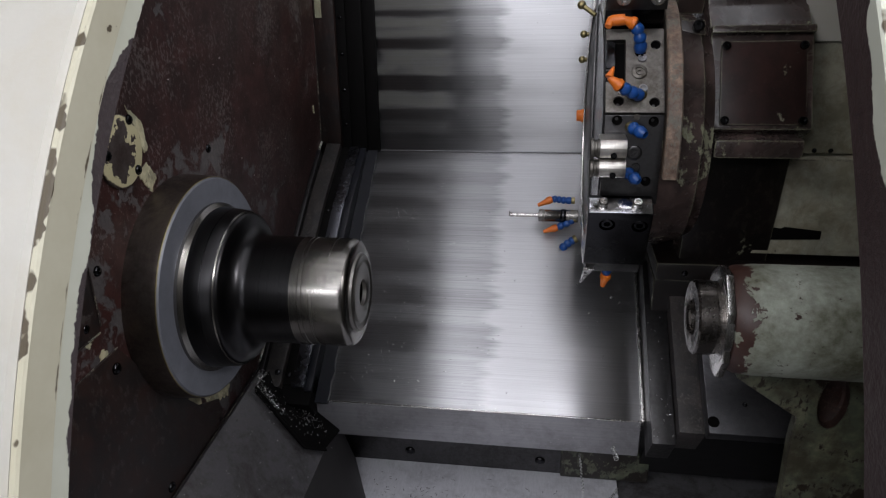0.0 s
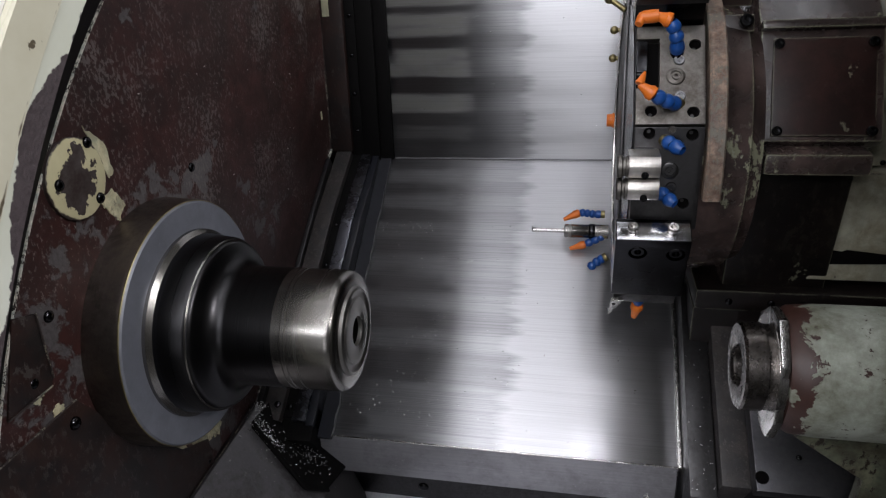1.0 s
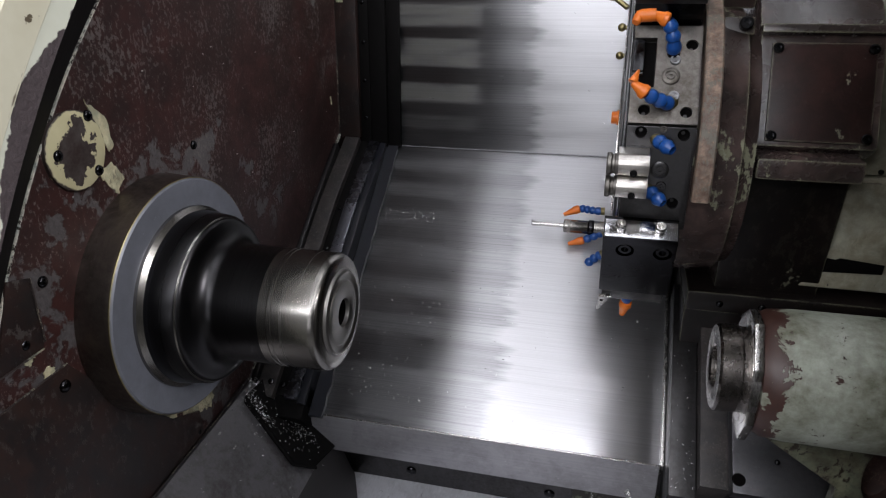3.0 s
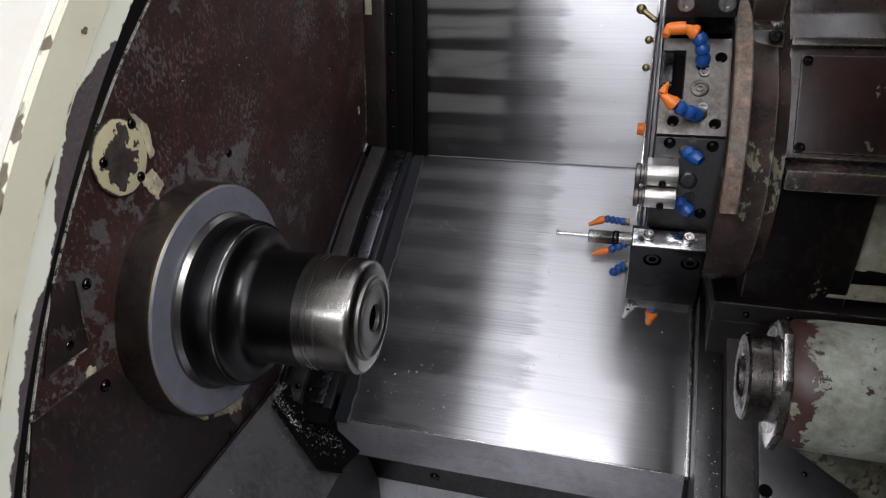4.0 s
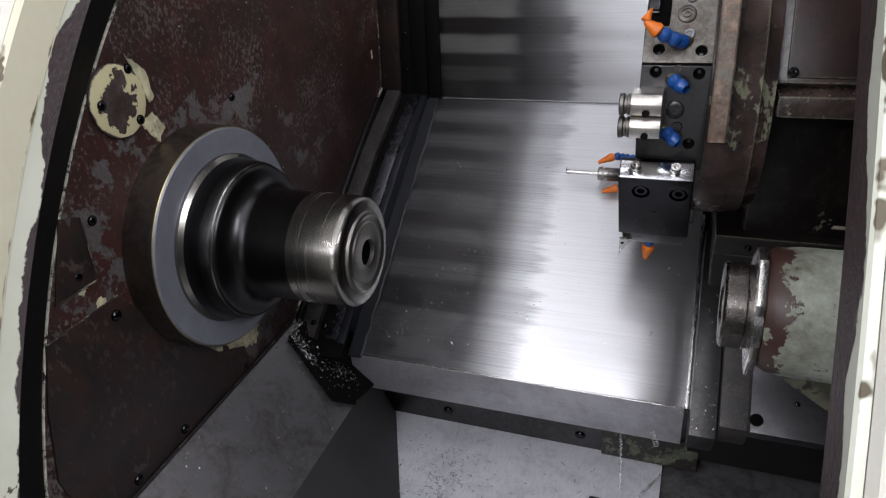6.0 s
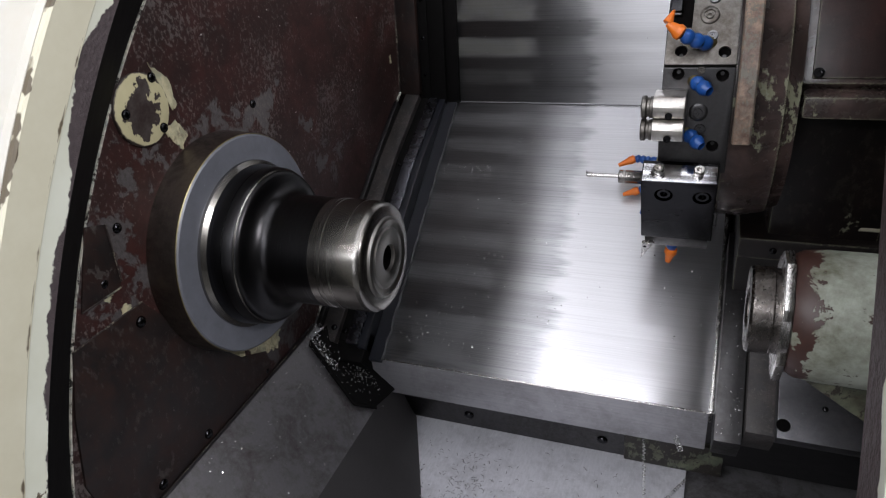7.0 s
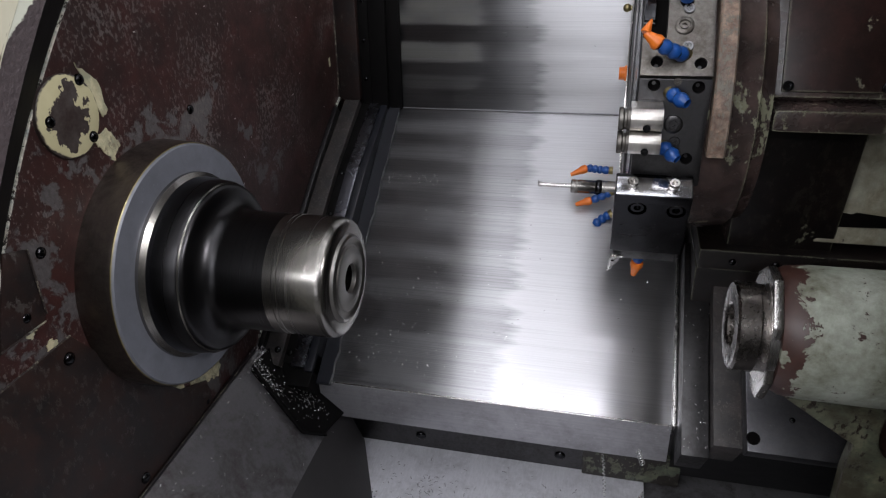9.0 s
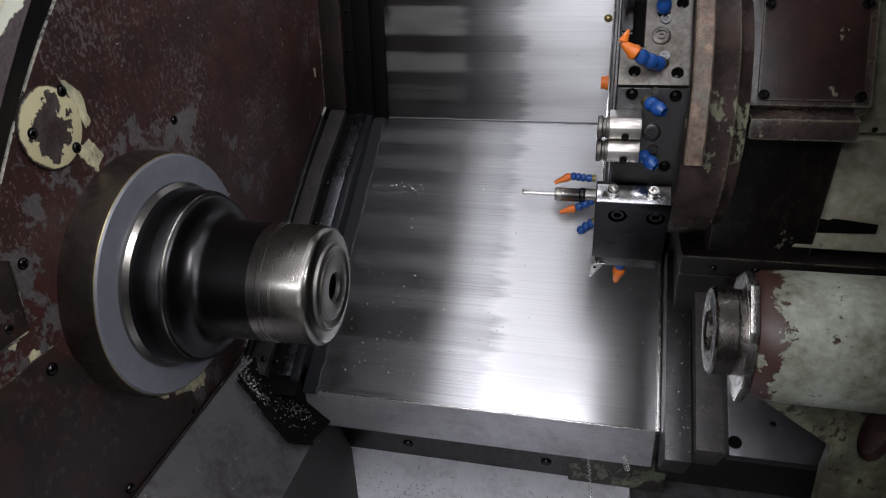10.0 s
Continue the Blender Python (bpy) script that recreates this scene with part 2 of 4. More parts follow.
def edge_chipped(name, wider=0.0):
    """Cream cover paint, flaked off to dull primer along the edge that faces the seal."""
    m, nt, b = material(name)
    t = Tree(nt)
    sep = t.node("ShaderNodeSeparateXYZ")
    t.link(t.coord, sep.inputs[0])
    dy = t.math("SUBTRACT", sep.outputs[1], ARC_Y)
    dz = t.math("SUBTRACT", sep.outputs[2], ARC_Z)
    radius = t.math("SQRT", t.math("ADD", t.math("MULTIPLY", dy, dy), t.math("MULTIPLY", dz, dz)))
    if wider:
        ragged, depth = t.math("MULTIPLY", t.noise(9, 2, 0.5), 0.055), 1.2245 + wider
    else:
        turn = t.math("MULTIPLY", t.math("ARCTAN2", dz, t.math("MULTIPLY", dy, -1.0)), 180 / math.pi)
        lost = t.node("ShaderNodeValToRGB")
        for k, (at, share) in enumerate([(0.138, 0.0), (0.218, 0.15), (0.266, 0.21), (0.332, 0.26), (0.394, 0.31), (0.439, 0.04), (0.509, 0.15), (0.564, 0.47), (0.623, 0.66), (0.682, 0.81), (0.792, 0.07), (0.862, 0.0)]):
            e = lost.color_ramp.elements[0] if k == 0 else lost.color_ramp.elements.new(at)
            e.position, e.color = at, (share, share, share, 1)
        lost.color_ramp.elements.remove(lost.color_ramp.elements[-1])
        t.link(t.ramp(turn, 21.9, 50.8), lost.inputs[0])
        ragged, depth = t.math("ADD", t.math("MULTIPLY", lost.outputs["Color"], 0.030), t.math("MULTIPLY", t.noise(22, 3, 0.6), 0.012)), 1.2385
    ragged = t.math("ADD", ragged, t.math("MULTIPLY", t.noise(60, 4, 0.7), 0.012))
    bare = t.ramp(t.math("SUBTRACT", radius, ragged), depth, depth - 0.0012)
    spots = t.ramp(t.math("ADD", t.noise(16, 5, 0.7), t.math("MULTIPLY", t.noise(5, 2, 0.5), 0.5)), 0.985, 1.0)
    corner_line = t.math("ABSOLUTE", t.math("SUBTRACT", radius, 1.2975 if wider else 1.2755))
    streak = t.ramp(t.math("ADD", corner_line, t.math("MULTIPLY", t.noise(13, 4, 0.75), 0.016)), 0.0080, 0.0066)
    rim = t.ramp(t.math("ADD", t.math("SUBTRACT", 1.3352 if wider else 1.3122, radius), t.math("MULTIPLY", t.noise(11, 4, 0.7), 0.03)), 0.0142, 0.0134)
    spots = t.math("MAXIMUM", spots, t.math("MAXIMUM", streak, rim))
    grain = t.noise(140, 4, 0.6)
    primer = t.mix(grain, *(((0.060, 0.037, 0.036), (0.030, 0.018, 0.018)) if wider else ((0.095, 0.075, 0.078), (0.045, 0.036, 0.038))))
    cream = t.mix(t.ramp(t.noise(6, 5, 0.7), 0.4, 0.8), (0.68, 0.70, 0.60), (0.58, 0.59, 0.47))
    angled_tone = t.mix(t.ramp(t.noise(8, 5, 0.7), 0.35, 0.75), (0.62, 0.60, 0.47), (0.53, 0.50, 0.37))
    if not wider:
        cream = t.mix(t.ramp(t.math("ADD", radius, t.math("MULTIPLY", t.noise(18, 3, 0.6), 0.002)), 1.2740, 1.2750), cream, angled_tone)
    col = t.mix(bare, t.mix(spots, cream, (0.10, 0.08, 0.05)), primer)
    t.link(col, b.inputs["Base Color"])
    b.inputs["Roughness"].default_value = 0.5
    t.bump(b, t.math("ADD", t.math("MULTIPLY", bare, -1.0), t.math("MULTIPLY", t.math("MULTIPLY", grain, bare), 1.6)), 0.8, 0.0018)
    return m


BROWN = headstock_paint("worn_brown_paint", 0.789, 1.107)
BROWN_DARK = worn_paint("oily_brown_paint", (0.031, 0.0135, 0.0115), (0.20, 0.195, 0.14), 0.10, 11, (0.24, 0.46), (0.014, 0.008, 0.007), 0.7, flecks=0.06, edge=0.95, shine=0.3)
NEAR_BLACK = worn_paint("near_black_paint", (0.011, 0.0075, 0.0065), (0.15, 0.15, 0.105), 0.16, 8, (0.28, 0.5), (0.006, 0.004, 0.004), 0.8, flecks=0.08, edge=0.7, shine=0.3)
PLATE = worn_paint("oily_plate_paint", (0.0125, 0.009, 0.0085), (0.06, 0.05, 0.045), 0.18, 11, (0.34, 0.54), (0.024, 0.010, 0.007), 0.8, flecks=0.5)
HOUSING = worn_paint("turret_housing_paint", (0.082, 0.055, 0.049), (0.27, 0.27, 0.185), 0.25, 6.0, (0.18, 0.36), (0.015, 0.010, 0.008), 0.7, flecks=0.05, edge=0.9, shine=0.55)
RUST = worn_paint("rusty_steel", (0.33, 0.235, 0.175), (0.20, 0.18, 0.145), 0.36, 30, (0.35, 0.6), (0.090, 0.044, 0.028), 0.8, edge=0.6)
DEEP_RUST = worn_paint("deep_rust", (0.045, 0.018, 0.013), (0.10, 0.06, 0.04), 0.2, 30, (0.5, 0.7), (0.015, 0.008, 0.006), 0.8)
CREAM = worn_paint("machine_cream_paint", (0.59, 0.575, 0.52), (0.30, 0.20, 0.12), -0.1, 6, (0.35, 0.5), (0.55, 0.51, 0.41), 0.35, flecks=0.0, tone_amount=0.06)
GREEN_CREAM = worn_paint("stained_green_grey_paint", (0.40, 0.43, 0.37), (0.10, 0.04, 0.03), 0.42, 8, (0.3, 0.5), (0.10, 0.085, 0.05), 0.85)


def ring_patch(name, cy, cz, r):
    """Old cream paint left round the rim of a cover, worn through in the middle."""
    m, nt, b = material(name)
    t = Tree(nt)
    sep = t.node("ShaderNodeSeparateXYZ")
    t.link(t.coord, sep.inputs[0])
    dy, dz = t.math("SUBTRACT", sep.outputs[1], cy), t.math("SUBTRACT", sep.outputs[2], cz)
    rad = t.math("DIVIDE", t.math("SQRT", t.math("ADD", t.math("MULTIPLY", dy, dy), t.math("MULTIPLY", dz, dz))), r)
    n = t.math("ADD", t.math("MULTIPLY", t.noise(30, 4, 0.65), 3.4), t.math("MULTIPLY", t.noise(130, 4, 0.7), 0.6))
    keep = t.ramp(t.math("ADD", t.math("MULTIPLY", rad, 2.2), n), 3.36, 3.40)
    rimless = t.ramp(t.math("ADD", rad, t.math("MULTIPLY", t.noise(60, 3, 0.6), 0.25)), 1.10, 1.07)
    bare = t.mix(t.ramp(t.noise(70, 4, 0.7), 0.35, 0.65), (0.060, 0.050, 0.046), (0.022, 0.012, 0.010))
    col = t.mix(t.math("MULTIPLY", keep, rimless), bare, t.mix(t.noise(40, 4, 0.6), (0.58, 0.54, 0.34), (0.44, 0.40, 0.23)))
    t.link(col, b.inputs["Base Color"])
    b.inputs["Roughness"].default_value = 0.5
    t.bump(b, keep, 0.6, 0.001)
    return m


PATCH = ring_patch("flaked_cream_patch", 0.704, 1.329, 0.043)
EDGE = edge_chipped("flaked_cream_edge")
EDGE_RIGHT = edge_chipped("flaked_brown_edge", 0.064)
# dried bands, as shares of 0.6 m down the slant and 0.4 m up the rear sheet
LOW_BANDS = [(0.0, 0.25), (0.05, 0.6), (0.10, 0.1), (0.155, 0.5), (0.21, 0.1), (0.265, 0.45), (0.33, 0.15), (0.385, 0.55), (0.46, 0.05), (0.515, 0.6), (0.575, 0.05), (0.64, 0.8), (0.70, 0.05), (0.80, 0.7)]
UP_BANDS = [(0.0, 0.15), (0.10, 0.3), (0.17, 0.1), (0.235, 0.85), (0.328, 0.05), (0.412, 0.9), (0.545, 0.05), (0.605, 0.9), (0.71, 0.1), (0.745, 0.9)]
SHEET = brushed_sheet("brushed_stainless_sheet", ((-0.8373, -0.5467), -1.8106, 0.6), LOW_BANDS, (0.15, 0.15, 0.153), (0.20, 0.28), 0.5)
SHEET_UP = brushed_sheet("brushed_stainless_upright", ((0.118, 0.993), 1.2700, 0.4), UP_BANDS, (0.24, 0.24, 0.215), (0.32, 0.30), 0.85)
LIP = steel("stainless_lip", (0.40, 0.395, 0.415), 0.34, (0.1, 6, 6), 0.4, (0.10, 0.095, 0.098), metal=0.55)
DARK_STEEL = steel("oily_dark_steel", (0.10, 0.098, 0.10), 0.36, (3, 3, 3), 0.5)
CHUTE = steel("oily_grey_sheet", (0.28, 0.274, 0.285), 0.38, (4, 4, 4), 0.85, (0.055, 0.042, 0.038), metal=0.7)
CLAMP = steel("dark_oily_clamp_sheet", (0.165, 0.165, 0.178), 0.32, (1, 4, 4), 0.5, (0.03, 0.025, 0.022))
TRAY = steel("scratched_zinc_tray", (0.74, 0.74, 0.79), 0.5, (5, 1, 1), 0.45, (0.25, 0.25, 0.27), metal=0.15)
BLACK_OXIDE = steel("black_oxide_steel", (0.040, 0.040, 0.043), 0.20, (1, 8, 8), 0.2)
NOSE = steel("turned_steel", (0.28, 0.268, 0.25), 0.27, (2.2, 0.02, 0.02), 0.0, bump=0.008, nicks=0.0)
CHUCK_BLACK = steel("blackened_turned_steel", (0.048, 0.047, 0.049), 0.31, (16, 0.02, 0.02), 0.0, bump=0.01, nicks=0.0)
COLLET = steel("turned_collet_steel", (0.28, 0.268, 0.25), 0.40, (3, 0.02, 0.02), 0.0, bump=0.04, nicks=0.0)
GUIDE = worn_paint("worn_grey_brown_steel", (0.048, 0.041, 0.039), (0.15, 0.135, 0.125), 0.2, 24, (0.35, 0.55), (0.02, 0.017, 0.015), 0.6)
BLADE = steel("blue_grey_blade", (0.24, 0.245, 0.28), 0.25, (1, 1, 1), 0.2)
SKIRT = plain("dark_oily_sheet", (0.050, 0.047, 0.048), 0.45, 0, 20)
RING = steel("ground_grey_face", (0.235, 0.247, 0.285), 0.52, (0.5, 0.5, 0.5), 0.1, metal=0.55)
DRUM = steel("browned_steel", (0.25, 0.208, 0.182), 0.35, (6, 1, 1), 0.7)
TURRET = steel("worn_turret_steel", (0.20, 0.188, 0.172), 0.44, (3, 3, 3), 0.8, (0.045, 0.032, 0.022))
BRIGHT = steel("bright_machined_steel", (0.62, 0.60, 0.58), 0.26, (6, 1, 1), 0.06, nicks=0.1)
GLINT_STEEL = steel("pale_glint_steel", (0.66, 0.66, 0.68), 0.17, (1, 1, 1), 0.6, (0.03, 0.03, 0.03), nicks=0.0)
QUILL = steel("worn_quill_steel", (0.25, 0.23, 0.215), 0.24, (4, 1, 1), 0.95, (0.035, 0.026, 0.02))
VOID_BLACK = plain("void_black", (0.007, 0.007, 0.0075), 0.42, shine=0.3)
SEAL = plain("black_seal", (0.004, 0.0036, 0.0036), 0.7, shine=0.12)
BLUE_BLACK = plain("blue_black_wiper", (0.015, 0.0165, 0.0225), 0.35)
HOLE = plain("bore_shade", (0.004, 0.0035, 0.0035), 0.9, shine=0.05)
BLUE = plain("blue_plastic", (0.012, 0.075, 0.30), 0.32)
ORANGE = plain("orange_plastic", (0.85, 0.20, 0.02), 0.38)
BRASS = steel("brass", (0.36, 0.30, 0.15), 0.4, None, 0.4)
SLEEVE = steel("pale_machined_steel", (0.66, 0.63, 0.585), 0.36, (6, 1, 1), 0.05, nicks=0.1)
BED_GREEN = worn_paint("oily_green_paint", (0.13, 0.14, 0.09), (0.02, 0.016, 0.013), 0.66, 12, (0.35, 0.55), (0.03, 0.025, 0.02), 0.8)
GUIDE_EDGE = worn_paint("scraped_edge", (0.30, 0.27, 0.20), (0.03, 0.02, 0.018), 0.75, 26, (0.5, 0.7), (0.05, 0.04, 0.03), 0.8)
SLIVER = steel("dull_steel_sliver", (0.30, 0.30, 0.31), 0.4, None, 0.2)
SADDLE = worn_paint("stained_beige_paint", (0.40, 0.385, 0.30), (0.05, 0.035, 0.025), 0.12, 11, (0.3, 0.5), (0.16, 0.14, 0.09), 0.7, flecks=0.1, tone_amount=0.4, edge=0.5)
TRIM_EDGE = worn_paint("scraped_pale_trim", (0.62, 0.60, 0.52), (0.02, 0.015, 0.013), 0.40, 60, (0.5, 0.7), (0.3, 0.26, 0.2), 0.5, flecks=0.3)
FOOT = worn_paint("grimy_shaded_foot_paint", (0.17, 0.175, 0.115), (0.035, 0.024, 0.016), 0.42, 10, (0.3, 0.5), (0.045, 0.038, 0.024), 0.9, flecks=0.2, edge=0.6)
TAIL = tailstock_paint("flaked_tailstock_paint")
OLD_CREAM = worn_paint("old_cream_paint", (0.56, 0.52, 0.34), (0.30, 0.27, 0.18), 0.3, 20, (0.5, 0.7), (0.3, 0.25, 0.14), 0.4)
SWARF = steel("steel_swarf", (0.75, 0.75, 0.74), 0.28, None, 0.0, metal=0.8)
ROOM = plain("workshop_wall_paint", (0.34, 0.34, 0.34), 0.7, 0, 3)
CONCRETE = plain("workshop_concrete", (0.22, 0.22, 0.21), 0.6, 0, 4)

# ---- helpers of this scene ----
WORLD_OF = {}


def thing(name, at, label, category, group="", kind=""):
    ob = new(name)
    ob.empty_display_size = 0.05
    ob.matrix_basis = Matrix.Translation(at)
    WORLD_OF[ob] = ob.matrix_basis.copy()
    return tagged(ob, label, category, group, kind)


def mesh_of(bm, name, smooth=40):
    me = bpy.data.meshes.new(name)
    bmesh.ops.recalc_face_normals(bm, faces=bm.faces)
    bm.to_mesh(me)
    bm.free()
    if smooth:
        for p in me.polygons:
            p.use_smooth = True
        me.set_sharp_from_angle(angle=radians(smooth))
    return me


def part(name, bm, mat, parent=None, label="", at=None, smooth=40):
    """One mesh object, built in world metres (or put at a pose), under its thing."""
    me = bm if isinstance(bm, bpy.types.Mesh) else mesh_of(bm, name, smooth)
    if mat and not me.materials:
        me.materials.append(mat)
    ob = new(name, me)
    at = at or Matrix()
    if parent:
        ob.parent = parent
        ob.matrix_parent_inverse = WORLD_OF[parent].inverted()
    ob.matrix_basis = at
    WORLD_OF[ob] = at.copy()
    return tagged(ob, label) if label else ob


def box(lo, hi, bevel=0.0, m=None, bm=None, seg=2):
    """A box between two corners, with rounded edges."""
    own = bmesh.new()
    bmesh.ops.create_cube(own, size=1)
    size = [b - a for a, b in zip(lo, hi)]
    mid = [(a + b) / 2 for a, b in zip(lo, hi)]
    bmesh.ops.transform(own, matrix=Matrix.Translation(mid) @ Matrix.Diagonal((*size, 1)), verts=own.verts)
    if bevel:
        bmesh.ops.bevel(own, geom=own.edges[:], offset=bevel, segments=seg, affect="EDGES", profile=0.6)
    if m:
        bmesh.ops.transform(own, matrix=m, verts=own.verts)
    return join(bm, own)


def join(bm, other):
    if bm is None:
        return other
    me = bpy.data.meshes.new("tmp")
    other.to_mesh(me)
    other.free()
    bm.from_mesh(me)
    bpy.data.meshes.remove(me)
    return bm


def prism(points, a, b, axis="x", bevel=0.0, m=None, bm=None):
    """A polygon drawn across one axis and drawn out along it from a to b."""
    own = bmesh.new()

    def put(p, h):
        return {"x": (h, p[0], p[1]), "y": (p[0], h, p[1]), "z": (p[0], p[1], h)}[axis]
    lo = [own.verts.new(put(p, a)) for p in points]
    hi = [own.verts.new(put(p, b)) for p in points]
    n = len(points)
    own.faces.new(lo)
    own.faces.new(hi[::-1])
    for i in range(n):
        own.faces.new((lo[i], hi[i], hi[(i + 1) % n], lo[(i + 1) % n]))
    bmesh.ops.recalc_face_normals(own, faces=own.faces)
    if bevel:
        bmesh.ops.bevel(own, geom=own.edges[:], offset=bevel, segments=2, affect="EDGES", profile=0.6)
    if m:
        bmesh.ops.transform(own, matrix=m, verts=own.verts)
    return join(bm, own)


def lathe(profile, m=None, seg=64, bm=None, closed=False):
    """Turned form about the x axis from rows of (x, radius)."""
    own = bmesh.new()
    rings = []
    for x, r in profile:
        if r < 1e-6:
            rings.append([own.verts.new((x, 0, 0))])
        else:
            rings.append([own.verts.new((x, r * math.cos(2 * math.pi * i / seg), r * math.sin(2 * math.pi * i / seg))) for i in range(seg)])
    pairs = list(zip(rings, rings[1:])) + ([(rings[-1], rings[0])] if closed else [])
    for p, q in pairs:
        for i in range(seg):
            j = (i + 1) % seg
            if len(p) == 1 and len(q) == 1:
                continue
            if len(p) == 1:
                own.faces.new((p[0], q[i], q[j]))
            elif len(q) == 1:
                own.faces.new((p[i], q[0], p[j]))
            else:
                own.faces.new((p[i], q[i], q[j], p[j]))
    if m:
        bmesh.ops.transform(own, matrix=m, verts=own.verts)
    return join(bm, own)


def along(a, b):
    """The pose whose x axis runs from a towards b, at a."""
    d = (Vector(b) - Vector(a)).normalized()
    return Matrix.Translation(a) @ d.to_track_quat("X", "Z").to_matrix().to_4x4()


def rod(a, b, r0, r1=None, seg=16, chamfer=0.0008, bm=None):
    length = (Vector(b) - Vector(a)).length
    r1 = r0 if r1 is None else r1
    return lathe([(0, 0), (0, r0 - chamfer), (chamfer, r0), (length - chamfer, r1), (length, r1 - chamfer), (length, 0)], along(a, b), seg, bm)


def uv_flat(me):
    """Texture axis along the spindle, for the brushed grain."""
    layer = me.uv_layers.new(name="grain")
    for loop in me.loops:
        v = me.vertices[loop.vertex_index].co
        layer.data[loop.index].uv = (v.x, v.y + v.z)


CAP = mesh_of(lathe([(0, 0), (0, 0.0075), (0.0075, 0.0075), (0.0085, 0.0065), (0.0085, 0.0038), (0.004, 0.0038), (0.004, 0)], None, 16), "cap_screw")
CAP.materials.append(BLACK_OXIDE)
DOME = mesh_of(lathe([(0, 0), (0, 0.0075), (0.002, 0.0072), (0.004, 0.005), (0.0047, 0.002), (0.0047, 0)], None, 14), "round_bolt")
DOME.materials.append(BLACK_OXIDE)


CAP_BRIGHT = CAP.copy()
CAP_BRIGHT.materials.clear()
CAP_BRIGHT.materials.append(BRIGHT)


def facing(at, normal, size=1.0):
    """The pose of a screw whose head points along a normal."""
    return Matrix.Translation(at) @ Vector(normal).to_track_quat("X", "Z").to_matrix().to_4x4() @ Matrix.Diagonal((size, size, size, 1))


# ---- the machine's walls and covers ----
WALL_X = -0.497
AXIS = Vector((0, 0.789, 1.107))
A_LO, A_HI = -28, 66            # how far the curved front reaches round its axis


def arc_point(x, r, deg):
    a = radians(deg)
    return (x, ARC_Y - r * math.cos(a), ARC_Z + r * math.sin(a))


def swept(profile, n=72, lo=A_LO, hi=A_HI, bm=None):
    """A closed section of (x, radius) swept round the axis of the front cover."""
    own = bmesh.new()
    rings = []
    for k in range(n + 1):
        deg = lo + (hi - lo) * k / n
        rings.append([own.verts.new(arc_point(x, r, deg)) for x, r in profile])
    m = len(profile)
    for p, q in zip(rings, rings[1:]):
        for i in range(m):
            own.faces.new((p[i], p[(i + 1) % m], q[(i + 1) % m], q[i]))
    own.faces.new(rings[0])
    own.faces.new(rings[-1][::-1])
    return join(bm, own)


# headstock wall: front edge follows the curved cover, back edge the covers of the ways
front_edge = [arc_point(0, 1.142, d)[1:] for d in range(54, -29, -3)]
outline = [(1.577, 2.3), (1.412, 1.136), (0.952, 0.864), (0.938, 0.853), (0.455, 0.856)]
outline += [p for p in reversed(front_edge) if p[1] > 0.86]
outline += [(0.72, 2.3)]
headstock_wall = part("wall_headstock", prism(outline, WALL_X - 0.03, WALL_X, "x"), BROWN, smooth=0)
tagged(headstock_wall, "worn brown painted steel headstock wall with scratches", "wall", kind="structure")
part("trim", swept([(WALL_X - 0.002, 1.1416), (WALL_X + 0.0012, 1.1416), (WALL_X + 0.0012, 1.1436), (WALL_X - 0.002, 1.1436)]), TRIM_EDGE, headstock_wall, "pale scraped front edge")


def front_cover(name, x0, sign, label, proud=0.0):
    """Curved front cover beside the door opening: seal strip, flange and outer skin."""
    ob = thing(name, arc_point(x0, 1.3, 0), label, "machine cover", kind="structure")
    e = sign * 0.001
    def section(rows):
        return swept([(x, r + proud) for x, r in rows])
    part("outer_skin", section([(x0 - sign * 0.0045, 1.300), (x0 - sign * 0.0045, 1.3125), (x0 - sign * 0.009, 1.317), (x0 - sign * 1.4, 1.317), (x0 - sign * 1.4, 1.300)]), CREAM, ob)
    part("flange", section([(x0 - e, 1.250), (x0 + e, 1.250), (x0 + e, 1.272), (x0 + e * 3, 1.274), (x0 + e * 3, 1.310), (x0 + e, 1.3120), (x0 - e * 4, 1.3120)]), EDGE if sign > 0 else EDGE_RIGHT, ob)
    return ob


left_cover = front_cover("front_cover", -0.400, 1, "cream painted curved front cover with flaked edge")
right_cover = front_cover("front_cover", 0.2275, -1, "cream painted curved sliding cover with flaked brown edge", 0.023)
part("door_seal", swept([(WALL_X, 1.1445), (-0.401, 1.2498), (-0.407, 1.256), (WALL_X - 0.03, 1.15)]), SEAL, left_cover, "black rubber door seal")
part("door_seal", swept([(0.310, 1.271), (0.2290, 1.2728), (0.2290, 1.279), (0.310, 1.279)]), BROWN_DARK, right_cover, "dark brown inner return")
# sheet-metal covers of the ways: lower one on the slant, upper one nearly upright
FOLD, EDGE_LOW = Vector((0, 1.439, 1.108)), Vector((0, 0.952, 0.790))
DOWN = (EDGE_LOW - FOLD).normalized()
OUT = Vector((0, DOWN.z, -DOWN.y))
OUT = OUT if OUT.z > 0 else -OUT
UPDIR = Vector((0, 0.118, 0.993)).normalized()


def slab(origin, u, v, w, a, b, bevel=0.0015):
    """A box in a frame of three directions."""
    m = Matrix((u, v, w)).transposed().to_4x4()
    m.translation = origin
    return box(a, b, bevel, m)


